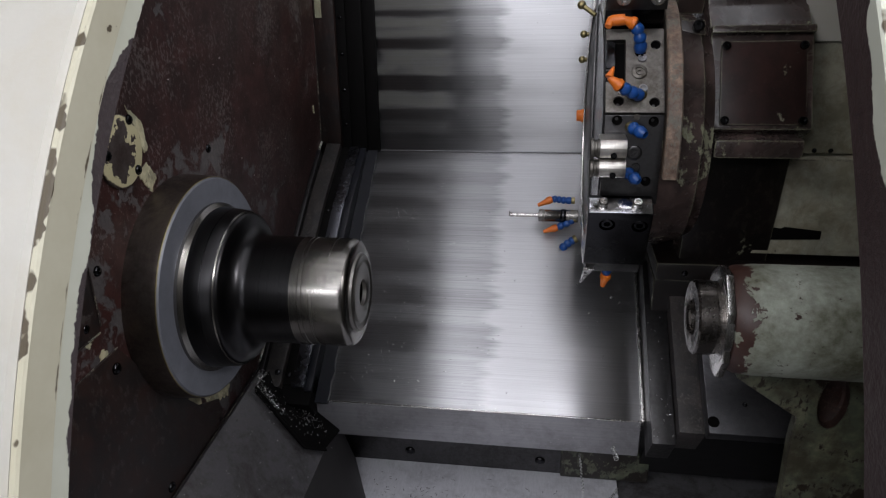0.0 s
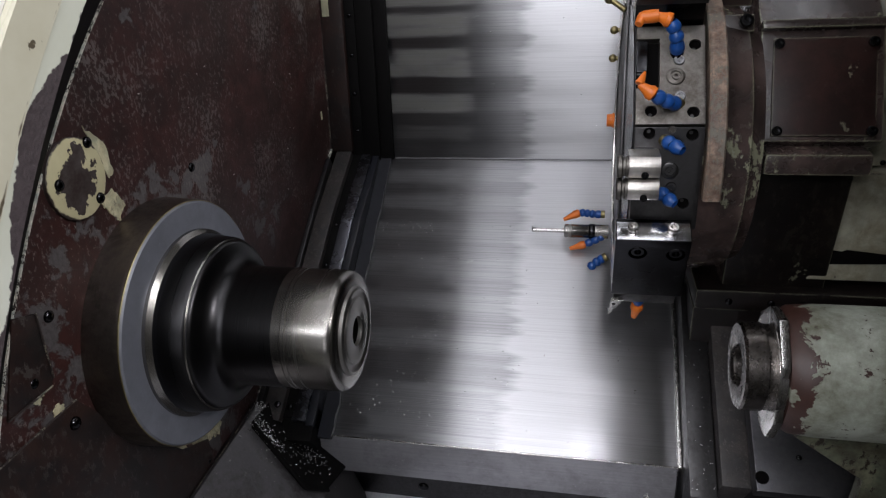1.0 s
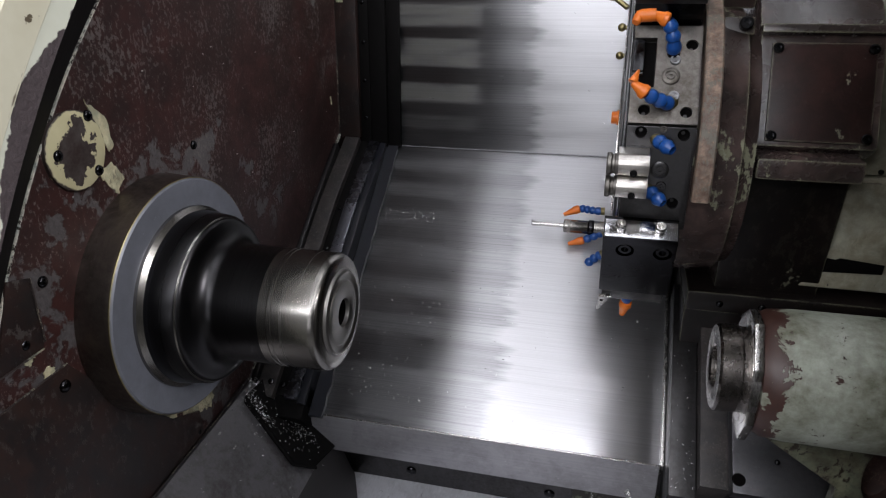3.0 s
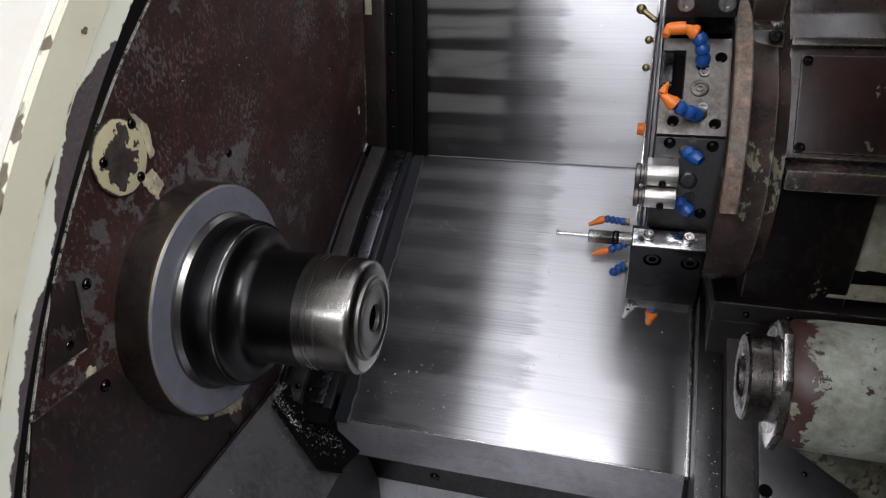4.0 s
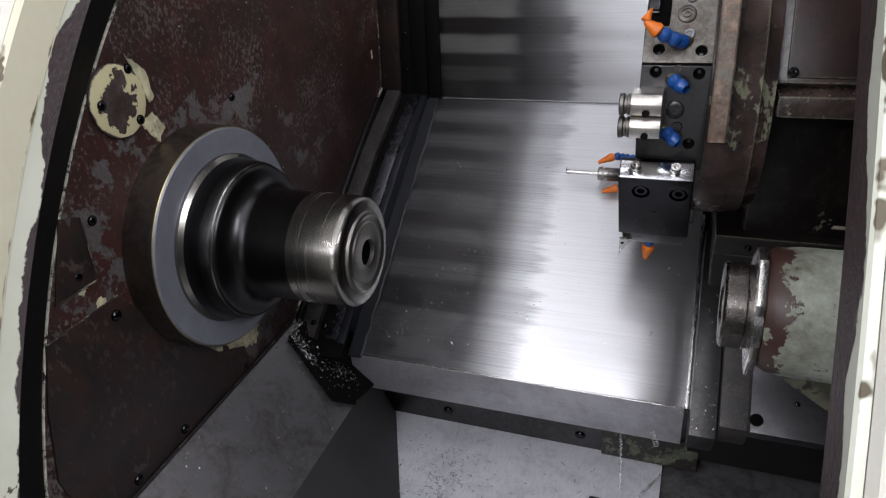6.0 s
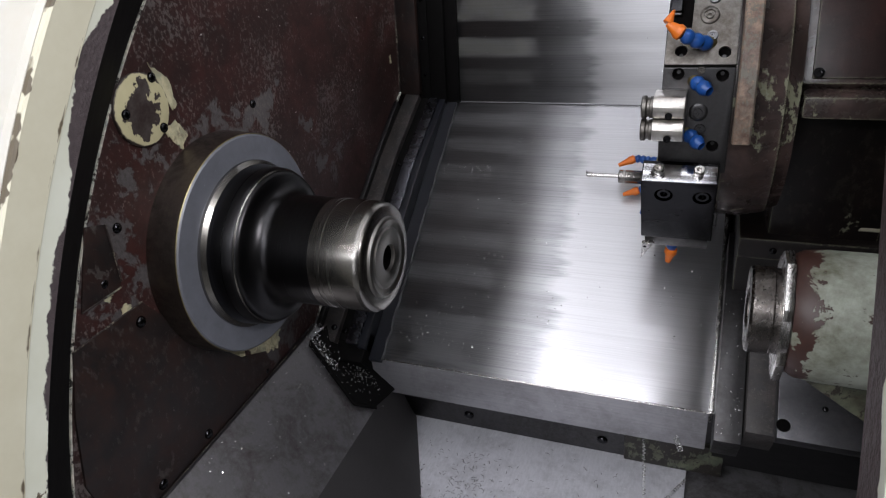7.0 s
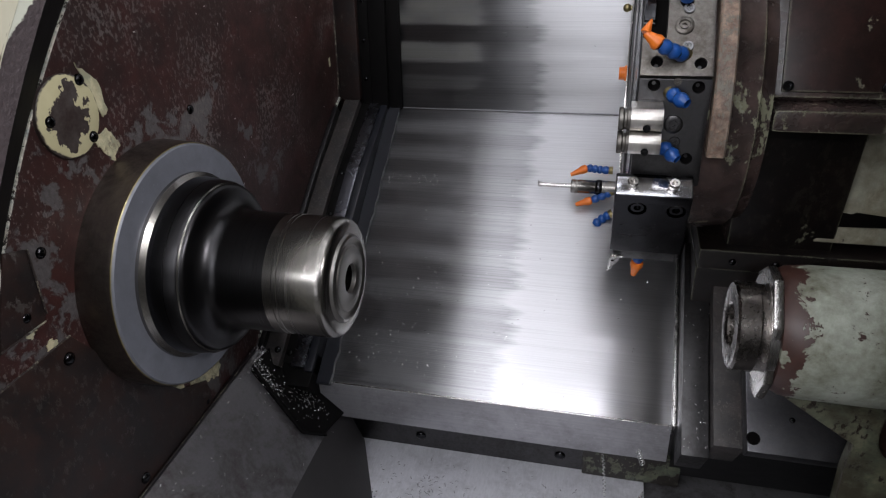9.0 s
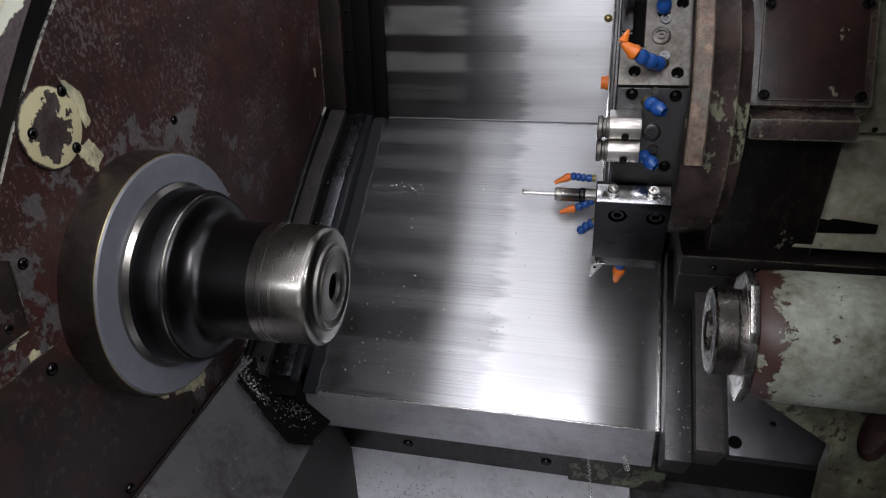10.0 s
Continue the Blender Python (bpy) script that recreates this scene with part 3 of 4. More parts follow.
XU = Vector((1, 0, 0))
L = (EDGE_LOW - FOLD).length
lower = thing("lower_way_cover", EDGE_LOW, "brushed stainless way cover with lamp reflections and chips", "way cover")
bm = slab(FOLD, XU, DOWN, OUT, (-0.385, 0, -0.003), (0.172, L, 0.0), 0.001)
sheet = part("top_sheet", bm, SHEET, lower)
uv_flat(sheet.data)
part("front_lip", box((-0.408, 0.9495, 0.716), (0.172, 0.9535, 0.7885), 0.001), LIP, lower, "grey folded front lip")
part("folded_edge", slab(EDGE_LOW, XU, DOWN, OUT, (-0.400, -0.0005, -0.0025), (0.172, 0.0022, 0.0008), 0.0009), BRIGHT, lower, "bright folded edge")
part("edge_strip", slab(FOLD, XU, DOWN, OUT, (0.1725, 0.24, -0.05), (0.1778, L + 0.002, 0.005), 0.001), BRIGHT, lower)
upper = thing("upper_way_cover", FOLD, "brushed stainless rear way cover, nearly upright", "way cover")
UOUT = Vector((0, -UPDIR.z, UPDIR.y))
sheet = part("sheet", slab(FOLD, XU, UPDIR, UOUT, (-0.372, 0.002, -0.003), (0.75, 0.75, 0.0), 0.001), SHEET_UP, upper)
uv_flat(sheet.data)
part("bottom_hem", slab(FOLD, XU, UPDIR, UOUT, (-0.38, 0.0005, 0.0005), (0.30, 0.0028, 0.0022), 0.0006), LIP, upper)

# plate under the lip, down to the tray
apron = part("apron_plate", prism([(1.006, 0.76), (1.018, 0.60), (1.04, 0.60), (1.035, 0.76)], -0.42, 0.19), DARK_STEEL)
tagged(apron, "dark oily apron plate below the way cover", "plate")
for x in (-0.246, 0.006, 0.14):
    part("screw", DOME, None, apron, at=facing((x, 1.0165, 0.63), (0, -1, -0.1), 1.3))

# guide strips between the headstock wall and the covers
guide = thing("wiper_guide", (-0.44, 0.95, 0.79), "grey steel and black wiper guide along the way cover", "guide rail")
def guide_strip(name, x0, x1, n0, n1, d0, d1, mat, label=""):
    """A strip along the slant whose top rises from n0 at the fold to n1."""
    m = Matrix((XU, DOWN, OUT)).transposed().to_4x4()
    m.translation = FOLD
    return part(name, prism([(d0, -0.002), (d0, n0), (0.18, n1), (d1, n1), (d1, -0.002)], x0, x1, "x", 0.0015, m), mat, guide, label)


guide_strip("wall_lip", WALL_X, -0.4875, 0.050, 0.056, 0.04, 0.560, DARK_STEEL)
guide_strip("side_strip", -0.487, -0.4545, 0.030, 0.046, 0.005, 0.578, GUIDE, "worn grey-brown steel strip")
guide_strip("groove", -0.454, -0.436, 0.018, 0.036, 0.002, 0.570, SEAL)
guide_strip("wiper_blade", -0.4355, -0.412, 0.020, 0.043, 0.002, 0.575, BLADE, "blue-grey steel blade")
guide_strip("wiper_back", -0.4115, -0.398, 0.018, 0.040, 0.002, 0.580, BLUE_BLACK)
rnd = random.Random(8)
pts = [(-0.3975, -0.002), (-0.3975, 0.590)]
for k in range(31):
    d = 0.590 - 0.592 * k / 30
    pts.append((-0.374 + rnd.uniform(-0.0012, 0.0012) + (0.002 if k % 7 == 3 else 0), d))
m = Matrix((XU, DOWN, OUT)).transposed().to_4x4()
m.translation = FOLD
part("wiper_edge", prism(pts, 0.001, 0.010, "z", 0.0, m), BLUE_BLACK, guide, "ragged black rubber wiper")
part("rear_strip", slab(FOLD, XU, UPDIR, UOUT, (WALL_X, 0.02, 0.0), (-0.452, 0.75, 0.026), 0.002), PLATE, guide)
part("paint_flake", slab(FOLD, XU, UPDIR, UOUT, (-0.492, 0.285, 0.0262), (-0.478, 0.335, 0.0268), 0.0002), OLD_CREAM, guide, "old cream paint left bare")
for k in range(5):
    part("screw", DOME, None, guide, at=facing(FOLD + XU * -0.441 + UPDIR * (0.06 + 0.075 * k) + UOUT * 0.016, UOUT, 0.55))
part("rear_groove", slab(FOLD, XU, UPDIR, UOUT, (-0.4515, 0.0, 0.001), (-0.430, 0.75, 0.016), 0.002), SEAL, guide)
part("rear_wiper", slab(FOLD, XU, UPDIR, UOUT, (-0.4295, 0.0, 0.001), (-0.395, 0.75, 0.018), 0.003), SEAL, guide)
part("rear_wiper_edge", slab(FOLD, XU, UPDIR, UOUT, (-0.3945, 0.0, 0.001), (-0.368, 0.75, 0.012), 0.003), SEAL, guide)

# tray and chute
floor = part("floor", box((-1.4, 0.225, 0.57), (0.150, 1.6, 0.599), 0), TRAY, smooth=0)
sump = part("floor_sump", box((0.150, 0.225, 0.54), (1.3, 1.6, 0.59), 0), CHUTE, smooth=0)
tagged(sump, "dull oily steel sump floor", "tray", kind="structure")
tagged(floor, "scratched bright zinc chip tray floor", "tray", kind="structure")
chute = part("chute", prism([(WALL_X - 0.03, 0.853), (WALL_X, 0.853), (-0.371, 0.727), (-0.395, 0.727)], 0.2, 1.0, "y"), CHUTE, smooth=0)
tagged(chute, "oily grey sheet chip chute under the headstock", "chute", kind="structure")
bm = bmesh.new()
rows = []
for k in range(13):
    f = k / 12
    top = Vector((-0.371, 0.975, 0.727)).lerp(Vector((-0.371, 0.2, 0.727)), f)
    low = Vector((-0.358, 1.013, 0.5995)).lerp(Vector((0.005, 0.23, 0.5995)), f)
    rows.append([bm.verts.new(p) for p in (top, low, low - Vector((0.004, 0, 0.002)), top - Vector((0.004, 0, 0.002)))])
for p, q in zip(rows, rows[1:]):
    for i in range(4):
        bm.faces.new((p[i], p[(i + 1) % 4], q[(i + 1) % 4], q[i]))
bm.faces.new(rows[0])
bm.faces.new(rows[-1][::-1])
tagged(part("chute_skirt", bm, SKIRT), "dark oily sheet skirt below the chip chute", "chute", kind="structure")

# ---- spindle chuck ----
chuck = thing("collet_chuck", (WALL_X, AXIS.y, AXIS.z), "turned steel collet chuck on a broad grey spindle flange", "chuck")
AX = Matrix.Translation(AXIS)
part("spindle_drum", lathe([(-0.50, 0.157), (-0.458, 0.155), (-0.4545, 0.1535)], AX, 96), DRUM, chuck, "browned steel drum")
part("drum_edge", lathe([(-0.4556, 0.1542), (-0.4545, 0.1541), (-0.4538, 0.1532)], AX, 96), BRASS, chuck, "worn pale edge of the drum")
part("flange_face", lathe([(-0.4545, 0.1535), (-0.452, 0.151), (-0.452, 0.118)], AX, 96), RING, chuck, "pale grey ground face")
part("bright_shoulder", lathe([(-0.452, 0.1185), (-0.448, 0.118), (-0.443, 0.1125)], AX, 96), NOSE, chuck, "bright turned shoulder")
part("chuck_body", lathe([(-0.443, 0.1125), (-0.411, 0.1085), (-0.408, 0.1065)], AX, 96), CHUCK_BLACK, chuck, "blackened steel body")
part("body_edge", lathe([(-0.4081, 0.1066), (-0.4066, 0.1055)], AX, 96), NOSE, chuck)
part("nose_neck", lathe([(-0.4066, 0.1052), (-0.4040, 0.1042), (-0.4020, 0.1010), (-0.4005, 0.0960), (-0.3985, 0.0900), (-0.3960, 0.0850), (-0.3925, 0.0803), (-0.3880, 0.0768), (-0.3830, 0.0747), (-0.3780, 0.0740), (-0.321, 0.0738)], AX, 96), CHUCK_BLACK, chuck, "blackened flared neck")
part("nose", lathe([(-0.321, 0.0741), (-0.3102, 0.0741), (-0.3098, 0.0734), (-0.3090, 0.0734), (-0.3086, 0.0741), (-0.3045, 0.0741), (-0.3040, 0.0734), (-0.3030, 0.0734), (-0.3026, 0.0738), (-0.258, 0.0738), (-0.2535, 0.0730), (-0.2495, 0.0708), (-0.247, 0.0670), (-0.247, 0.0545)], AX, 96), NOSE, chuck, "bright turned nose band")
part("collet", lathe([(-0.247, 0.0545), (-0.2435, 0.0530), (-0.2425, 0.0500), (-0.2445, 0.0470), (-0.2445, 0.0415), (-0.2425, 0.0395), (-0.2415, 0.0200), (-0.2425, 0.0182), (-0.2475, 0.0175)], AX, 64), COLLET, chuck, "ringed collet with a bore")
part("bore", lathe([(-0.2475, 0.0175), (-0.30, 0.0170), (-0.30, 0)], AX, 48), HOLE, chuck, "bore with its shade in the colour")

# ---- turret ----
T_C = Vector((0, 1.132, 1.244))
T_AP = 0.200


def station(deg, x=0.11):
    """The frame of one side of the turret: x along the spindle, y round the rim, z outward."""
    a = radians(deg)
    n = Vector((0, math.cos(a), math.sin(a)))
    u = Vector((0, math.sin(a), -math.cos(a)))
    m = Matrix((XU, u, n)).transposed().to_4x4()
    m.translation = T_C + n * T_AP + XU * x
    return m


turret = thing("tool_turret", T_C, "ten-sided worn steel tool turret", "turret")
corner = T_AP / math.cos(radians(18))
poly = [(T_C.y + (corner - 0.012) * math.cos(radians(177 + 18 + 36 * k)), T_C.z + (corner - 0.012) * math.sin(radians(177 + 18 + 36 * k))) for k in range(10)]
part("disc", prism(poly, 0.076, 0.150, bevel=0.002), DARK_STEEL, turret)
def half_ring(r0, r1, x0, x1):
    """The far half of a flat ring on the turret's face."""
    ring = [(r1, -104 + 4.5 * k) for k in range(41)] + ([(r0, 76 - 4.5 * k) for k in range(41)] if r0 else [])
    return prism([(T_C.y + r * math.cos(radians(a)), T_C.z + r * math.sin(radians(a))) for r, a in ring], x0, x1, "x", 0.0006)


part("face_disc", lathe([(0.0748, 0.0), (0.0748, 0.186), (0.0758, 0.186)], Matrix.Translation(T_C), 80), BLACK_OXIDE, turret)
part("face_plate", half_ring(0, 0.222, 0.0712, 0.0745), DARK_STEEL, turret, "dark steel face plate")
part("face_rim", half_ring(0.190, 0.230, 0.0675, 0.0708), BRIGHT, turret, "bright worn rim")


def drill(ob, bores):
    """Cut round holes into a part: rows of pose, radius, depth along the pose's -x."""
    cut = None
    for at, r, depth in bores:
        cut = lathe([(-depth, 0), (-depth, r), (0.004, r), (0.004, 0)], at, 24, cut)
    tool = new("drill_tool", mesh_of(cut, "drill_tool", 0))
    mod = ob.modifiers.new("bore", "BOOLEAN")
    mod.operation, mod.object, mod.solver = "DIFFERENCE", tool, "EXACT"
    done = bpy.data.meshes.new_from_object(ob.evaluated_get(bpy.context.evaluated_depsgraph_get()))
    ob.modifiers.clear()
    ob.data = done
    bpy.data.objects.remove(tool)


def bore_pose(m, x, u, n=0.0):
    return m @ Matrix.Translation((x, u, n)) @ pose(0, 0, 0, 0, -90, 0)


def flat_screw(m, x, u, r, parent, mat, n=0.0):
    at = m @ Matrix.Translation((x, u, n)) @ pose(0, 0, 0, 0, -90, 0)
    part("socket_screw", lathe([(0.0, r), (0.0022, r), (0.003, r * 0.9), (0.003, r * 0.62), (0.0008, r * 0.6), (0.0008, r * 0.42), (0.0026, r * 0.4), (0.0026, r * 0.22), (0.0005, r * 0.2), (0.0005, 0)], at, 24), mat, parent)


def block_with_slot(deg, label, mat, slot, holes):
    """A tool block: plate with a cut-out at its outer side."""
    m = station(deg)
    ob = thing("tool_block", m.translation, label, "tool holder", "tool blocks")
    lo, hi = (-0.0335, -0.0640), (0.0450, 0.0625)
    if slot:
        x0, u0, u1 = slot
        pts = [lo, (hi[0], lo[1]), hi, (lo[0], hi[1]), (lo[0], u1 + 0.002), (x0, u1 + 0.002), (x0, u0), (lo[0], u0)]
    else:
        pts = [lo, (hi[0], lo[1]), hi, (lo[0], hi[1])]
    body = part("body", prism(pts, -0.025, 0.0, "z", 0.0012, m), mat, ob)
    drill(body, [(bore_pose(m, x, u), 0.0070, 0.016) for x, u in holes])
    for x, u in holes:
        part("bore_lining", lathe([(-0.0155, 0.0069), (-0.0030, 0.0069), (-0.0155, 0)], bore_pose(m, x, u), 20), HOLE, body)
    return ob, m


blk_a, ma = block_with_slot(141, "worn grey steel tool block with an empty slot", TURRET, (-0.0068, -0.018, 0.044), ((0.0334, 0.0373), (-0.0159, -0.0474), (0.0314, -0.0488)))
part("slot_floor", box((-0.0330, -0.0175, -0.024), (-0.0070, 0.0455, -0.0108), 0, ma), HOLE, blk_a)
part("clamp_wedge", box((-0.0330, 0.004, -0.0106), (-0.0200, 0.0455, -0.002), 0.0015, ma), BLACK_OXIDE, blk_a, "dark clamping wedge")
part("wedge_foot", box((-0.0325, 0.0005, -0.0106), (-0.0205, 0.0035, -0.004), 0.0008, ma), DARK_STEEL, blk_a)
flat_screw(ma, 0.0153, 0.0168, 0.0062, blk_a, SLIVER)
flat_screw(ma, 0.0115, -0.0040, 0.0105, blk_a, TURRET)
flat_screw(ma, 0.0163, -0.0293, 0.0062, blk_a, SLIVER)

blk_b, mb = block_with_slot(177, "dark oily steel tool block with two boring sleeves", DARK_STEEL, None, ((-0.0169, 0.0551), (0.0313, 0.0535), (0.0278, -0.0304)))
flat_screw(mb, 0.0082, 0.0600, 0.0045, blk_b, TURRET)
flat_screw(mb, 0.0087, 0.0107, 0.0105, blk_b, DARK_STEEL)
flat_screw(mb, 0.0122, -0.0098, 0.0062, blk_b, DARK_STEEL)
part("key_plate", box((-0.033, 0.0305, 0.0), (-0.0098, 0.0385, 0.002), 0.0008, mb), DARK_STEEL, blk_b)


def boring_sleeve(u):
    """Bright split sleeve with a knurled collar and a set screw."""
    m = mb @ Matrix.Translation((0, u, 0.030))
    ob = thing("boring_sleeve", m.translation, "bright machined steel boring sleeve with set screw", "tool sleeve", "boring sleeves")
    arch = [(-0.0132, -0.030)] + [(-0.0132 * math.cos(radians(a)), 0.0132 * math.sin(radians(a)) * 0.85) for a in range(0, 181, 20)] + [(0.0132, -0.030)]
    part("body", prism(arch, -0.0400, -0.0050, "x", 0.0008, m), SLEEVE, ob)
    part("collar", lathe([(-0.0530, 0.0), (-0.0530, 0.0120), (-0.0520, 0.0132), (-0.0480, 0.0132), (-0.0465, 0.0112), (-0.0440, 0.0112), (-0.0432, 0.0125), (-0.0402, 0.0125)], m, 32), TURRET, ob, "worn brassy collar")
    at = m @ Matrix.Translation((-0.022, -0.0075, 0.0100)) @ pose(0, 0, 0, 0, -90, 0)
    part("set_screw", lathe([(-0.002, 0.0042), (0.0022, 0.0042), (0.0022, 0.0024), (0.0005, 0.0022), (0.0005, 0)], at, 16), BLACK_OXIDE, ob)


boring_sleeve(0.0235)
boring_sleeve(-0.0035)

# black turning holders
mc = station(213)
blk_c = thing("turning_holder", mc.translation, "black oxide turning holder with cap screws and an insert tip", "tool holder")
body_c = part("body", prism([(0.080, -0.005), (0.079, 0.0262), (-0.0275, 0.0440), (-0.030, -0.005)], -0.050, 0.0385, "x", 0.0016, mc), BLACK_OXIDE, blk_c)
part("top_glint_plate", box((-0.0485, 0.0795, 0.0005), (0.0370, 0.0806, 0.0255), 0.0004, mc), GLINT_STEEL, blk_c, "pale plate added for the lamp's reflection on the oily top")
slope = Vector((0, 0.166, 0.986))
bores = []
for x, u in ((-0.0225, 0.0565), (0.0225, 0.0550)):
    n = 0.0262 + (0.079 - u) * 0.167
    at = mc @ facing((x, u, n), slope)
    bores.append((at, 0.0112, 0.0095))
    part("cap_screw", CAP, None, blk_c, at=at @ Matrix.Translation((-0.0095, 0, 0)) @ Matrix.Diagonal((0.95, 1.2, 1.2, 1)))
drill(body_c, bores)
for x in (-0.0300, 0.0165):
    part("clamp_screw", CAP_BRIGHT, None, blk_c, "bright socket screw", at=mc @ facing((x, 0.079, 0.012), (0, 1, 0.02), 0.85) @ Matrix.Diagonal((1.6, 1, 1, 1)))
part("shank", box((-0.046, -0.060, 0.006), (0.034, -0.029, 0.038), 0.0015, mc), DARK_STEEL, blk_c)
part("insert", prism([(-0.0517, -0.0895), (-0.0487, -0.0450), (-0.0323, -0.0410)], 0.041, 0.046, "z", 0.0006, mc), BRIGHT, blk_c, "bright triangular cutting insert")
part("insert_hole", rod(mc @ Vector((-0.0452, -0.0530, 0.0455)), mc @ Vector((-0.0452, -0.0530, 0.0466)), 0.0022, chamfer=0.0003, seg=12), HOLE, blk_c)

mz = station(105)
blk_z = thing("turning_holder", mz.translation, "black oxide turning holder above the empty block", "tool holder")
part("body", box((-0.0360, -0.0600, -0.005), (0.0440, 0.0600, 0.048), 0.002, mz), BLACK_OXIDE, blk_z)
part("head", box((-0.0365, -0.0740, 0.0270), (0.0445, -0.0590, 0.0700), 0.002, mz), DARK_STEEL, blk_z, "grey steel clamping head")
for x in (-0.014, 0.031):
    part("cap_screw", CAP_BRIGHT, None, blk_z, "bright socket screw", at=mz @ facing((x, -0.0735, 0.0450), (0, -1, 0), 1.35) @ Matrix.Diagonal((0.5, 1, 1, 1)))
part("stud", rod(mz @ Vector((0.018, -0.058, 0.028)), mz @ Vector((0.018, -0.0665, 0.026)), 0.0075), BLACK_OXIDE, blk_z)
for deg in (69, 33, -3, -39, -75, 249):
    m = station(deg)
    ob = thing("tool_block", m.translation, "oily dark steel tool block on the turret rim", "tool holder", "tool blocks")
    part("body", box((-0.0335, -0.0630, -0.02), (0.0440, 0.0630, 0.0), 0.002, m), DARK_STEEL, ob)


def coolant_nozzle(points, tip_len=1, base=None, r=0.0088, label="blue segmented coolant hose with an orange nozzle", orange=True):
    """Ball-jointed hose: collar, swelling segments one after another, tapered nozzle."""
    pts = [Vector(p) for p in points]
    ob = thing("coolant_nozzle", pts[0], label, "coolant nozzle", "coolant nozzles")
    d = (pts[1] - pts[0]).normalized()
    part("base_fitting", rod(pts[0] - d * 0.006, pts[0] + d * 0.003, r * 0.95, r * 0.85), base or BRASS, ob, "brass fitting")
    body = pts if not orange else pts[:-1]
    chain = []
    for a, b in zip(body, body[1:]):
        n = max(1, round((b - a).length / (r * 1.35)))
        chain += [(a.lerp(b, k / n), a.lerp(b, (k + 1) / n)) for k in range(n)]
    for a, b in chain:
        length = (b - a).length
        part("hose_segment", lathe([(0, r * 0.55), (length * 0.12, r * 0.86), (length * 0.45, r * 1.0), (length * 0.72, r * 0.92), (length * 0.98, r * 0.68), (length * 1.12, r * 0.6)], along(a, b), 20), BLUE, ob)
    if orange:
        a, b = pts[-2], pts[-1]
        length = (b - a).length
        part("nozzle_tip", lathe([(0, r * 0.6), (length * 0.08, r * 0.95), (length * 0.32, r * 1.0), (length * 0.45, r * 0.78), (length, r * 0.42), (length, r * 0.28), (length * 0.7, r * 0.25), (length * 0.7, 0)], along(a, b), 20), ORANGE, ob, "orange tapered nozzle")
    return ob


def on(m, x, u, n):
    return m @ Vector((x, u, n))


one = coolant_nozzle([on(ma, 0.0127, 0.0271, 0.0), on(ma, 0.0115, 0.0330, 0.016), on(ma, 0.003, 0.0480, 0.034), on(ma, -0.016, 0.0560, 0.036)], base=BLACK_OXIDE)
bend = along(on(ma, -0.012, 0.0545, 0.036), on(ma, -0.033, 0.0540, 0.034))
part("bent_tip", lathe([(0, 0.0072), (0.006, 0.0078), (0.017, 0.0074), (0.022, 0.0055), (0.023, 0)], bend, 20), ORANGE, one)
part("outlet", rod(on(ma, -0.0300, 0.0545, 0.034), on(ma, -0.0345, 0.0440, 0.036), 0.0062, 0.0050), ORANGE, one)
two = coolant_nozzle([on(ma, 0.0125, -0.0385, 0.0), on(ma, 0.0050, -0.0430, 0.012), on(ma, -0.0150, -0.0410, 0.028), on(ma, -0.0320, -0.0300, 0.034)])
part("outlet", rod(on(ma, -0.0320, -0.0300, 0.034), on(ma, -0.0260, -0.0150, 0.036), 0.0058, 0.0015), ORANGE, two)
coolant_nozzle([on(mb, 0.0030, 0.0460, 0.0), on(mb, 0.0080, 0.0445, 0.010), on(mb, 0.0180, 0.0405, 0.020)], orange=False, label="blue coolant hose elbow with an open end")
coolant_nozzle([on(mb, 0.0000, -0.0165, 0.0), on(mb, 0.0060, -0.0190, 0.010), on(mb, 0.0150, -0.0245, 0.018)], orange=False, label="blue coolant hose elbow with an open end")
coolant_nozzle([on(mc, -0.0120, -0.0540, 0.016), on(mc, -0.0115, -0.0640, 0.024), on(mc, -0.0110, -0.0800, 0.030), on(mc, -0.0150, -0.1030, 0.040)], base=BLACK_OXIDE)
# nozzles and boring bar on the far side of the turret
TIP = Vector((-0.070, 1.2686, 1.031))
bar = thing("boring_bar", (0.03, TIP.y, TIP.z), "slim steel boring bar in a round holder", "boring bar")
part("bar", rod(TIP, (-0.012, TIP.y, TIP.z), 0.0042), BRIGHT, bar)
part("cutting_tip", prism([(-0.071, -0.002), (-0.064, -0.004), (-0.063, 0.003), (-0.071, 0.0075)], -0.003, 0.003, "z", 0.0004, Matrix.Translation((0, TIP.y, TIP.z)) @ pose(0, 0, 0, 90, 0, 0)), BRIGHT, bar)
part("holder", lathe([(-0.0125, 0), (-0.0125, 0.0108), (-0.011, 0.0122), (0.030, 0.0122), (0.0315, 0.0110), (0.034, 0.0110), (0.0355, 0.0128), (0.065, 0.0128)], Matrix.Translation((0, TIP.y, TIP.z)), 32), NOSE, bar)
part("clamp_ring", lathe([(0.031, 0.0128), (0.0325, 0.0138), (0.040, 0.0138), (0.0415, 0.0128)], Matrix.Translation((0, TIP.y, TIP.z)), 32), BLACK_OXIDE, bar)
coolant_nozzle([(0.052, 1.284, 1.058), (0.040, 1.284, 1.058), (0.014, 1.286, 1.060), (-0.0145, 1.279, 1.048)], r=0.0075)
coolant_nozzle([(0.056, 1.262, 1.026), (0.048, 1.260, 1.021), (0.026, 1.257, 1.011), (-0.0020, 1.2520, 1.0030)], r=0.0075)
coolant_nozzle([(0.058, 1.244, 0.991), (0.050, 1.242, 0.987), (0.034, 1.236, 0.974)], r=0.0085, orange=False, label="blue coolant hose elbow with an open end")
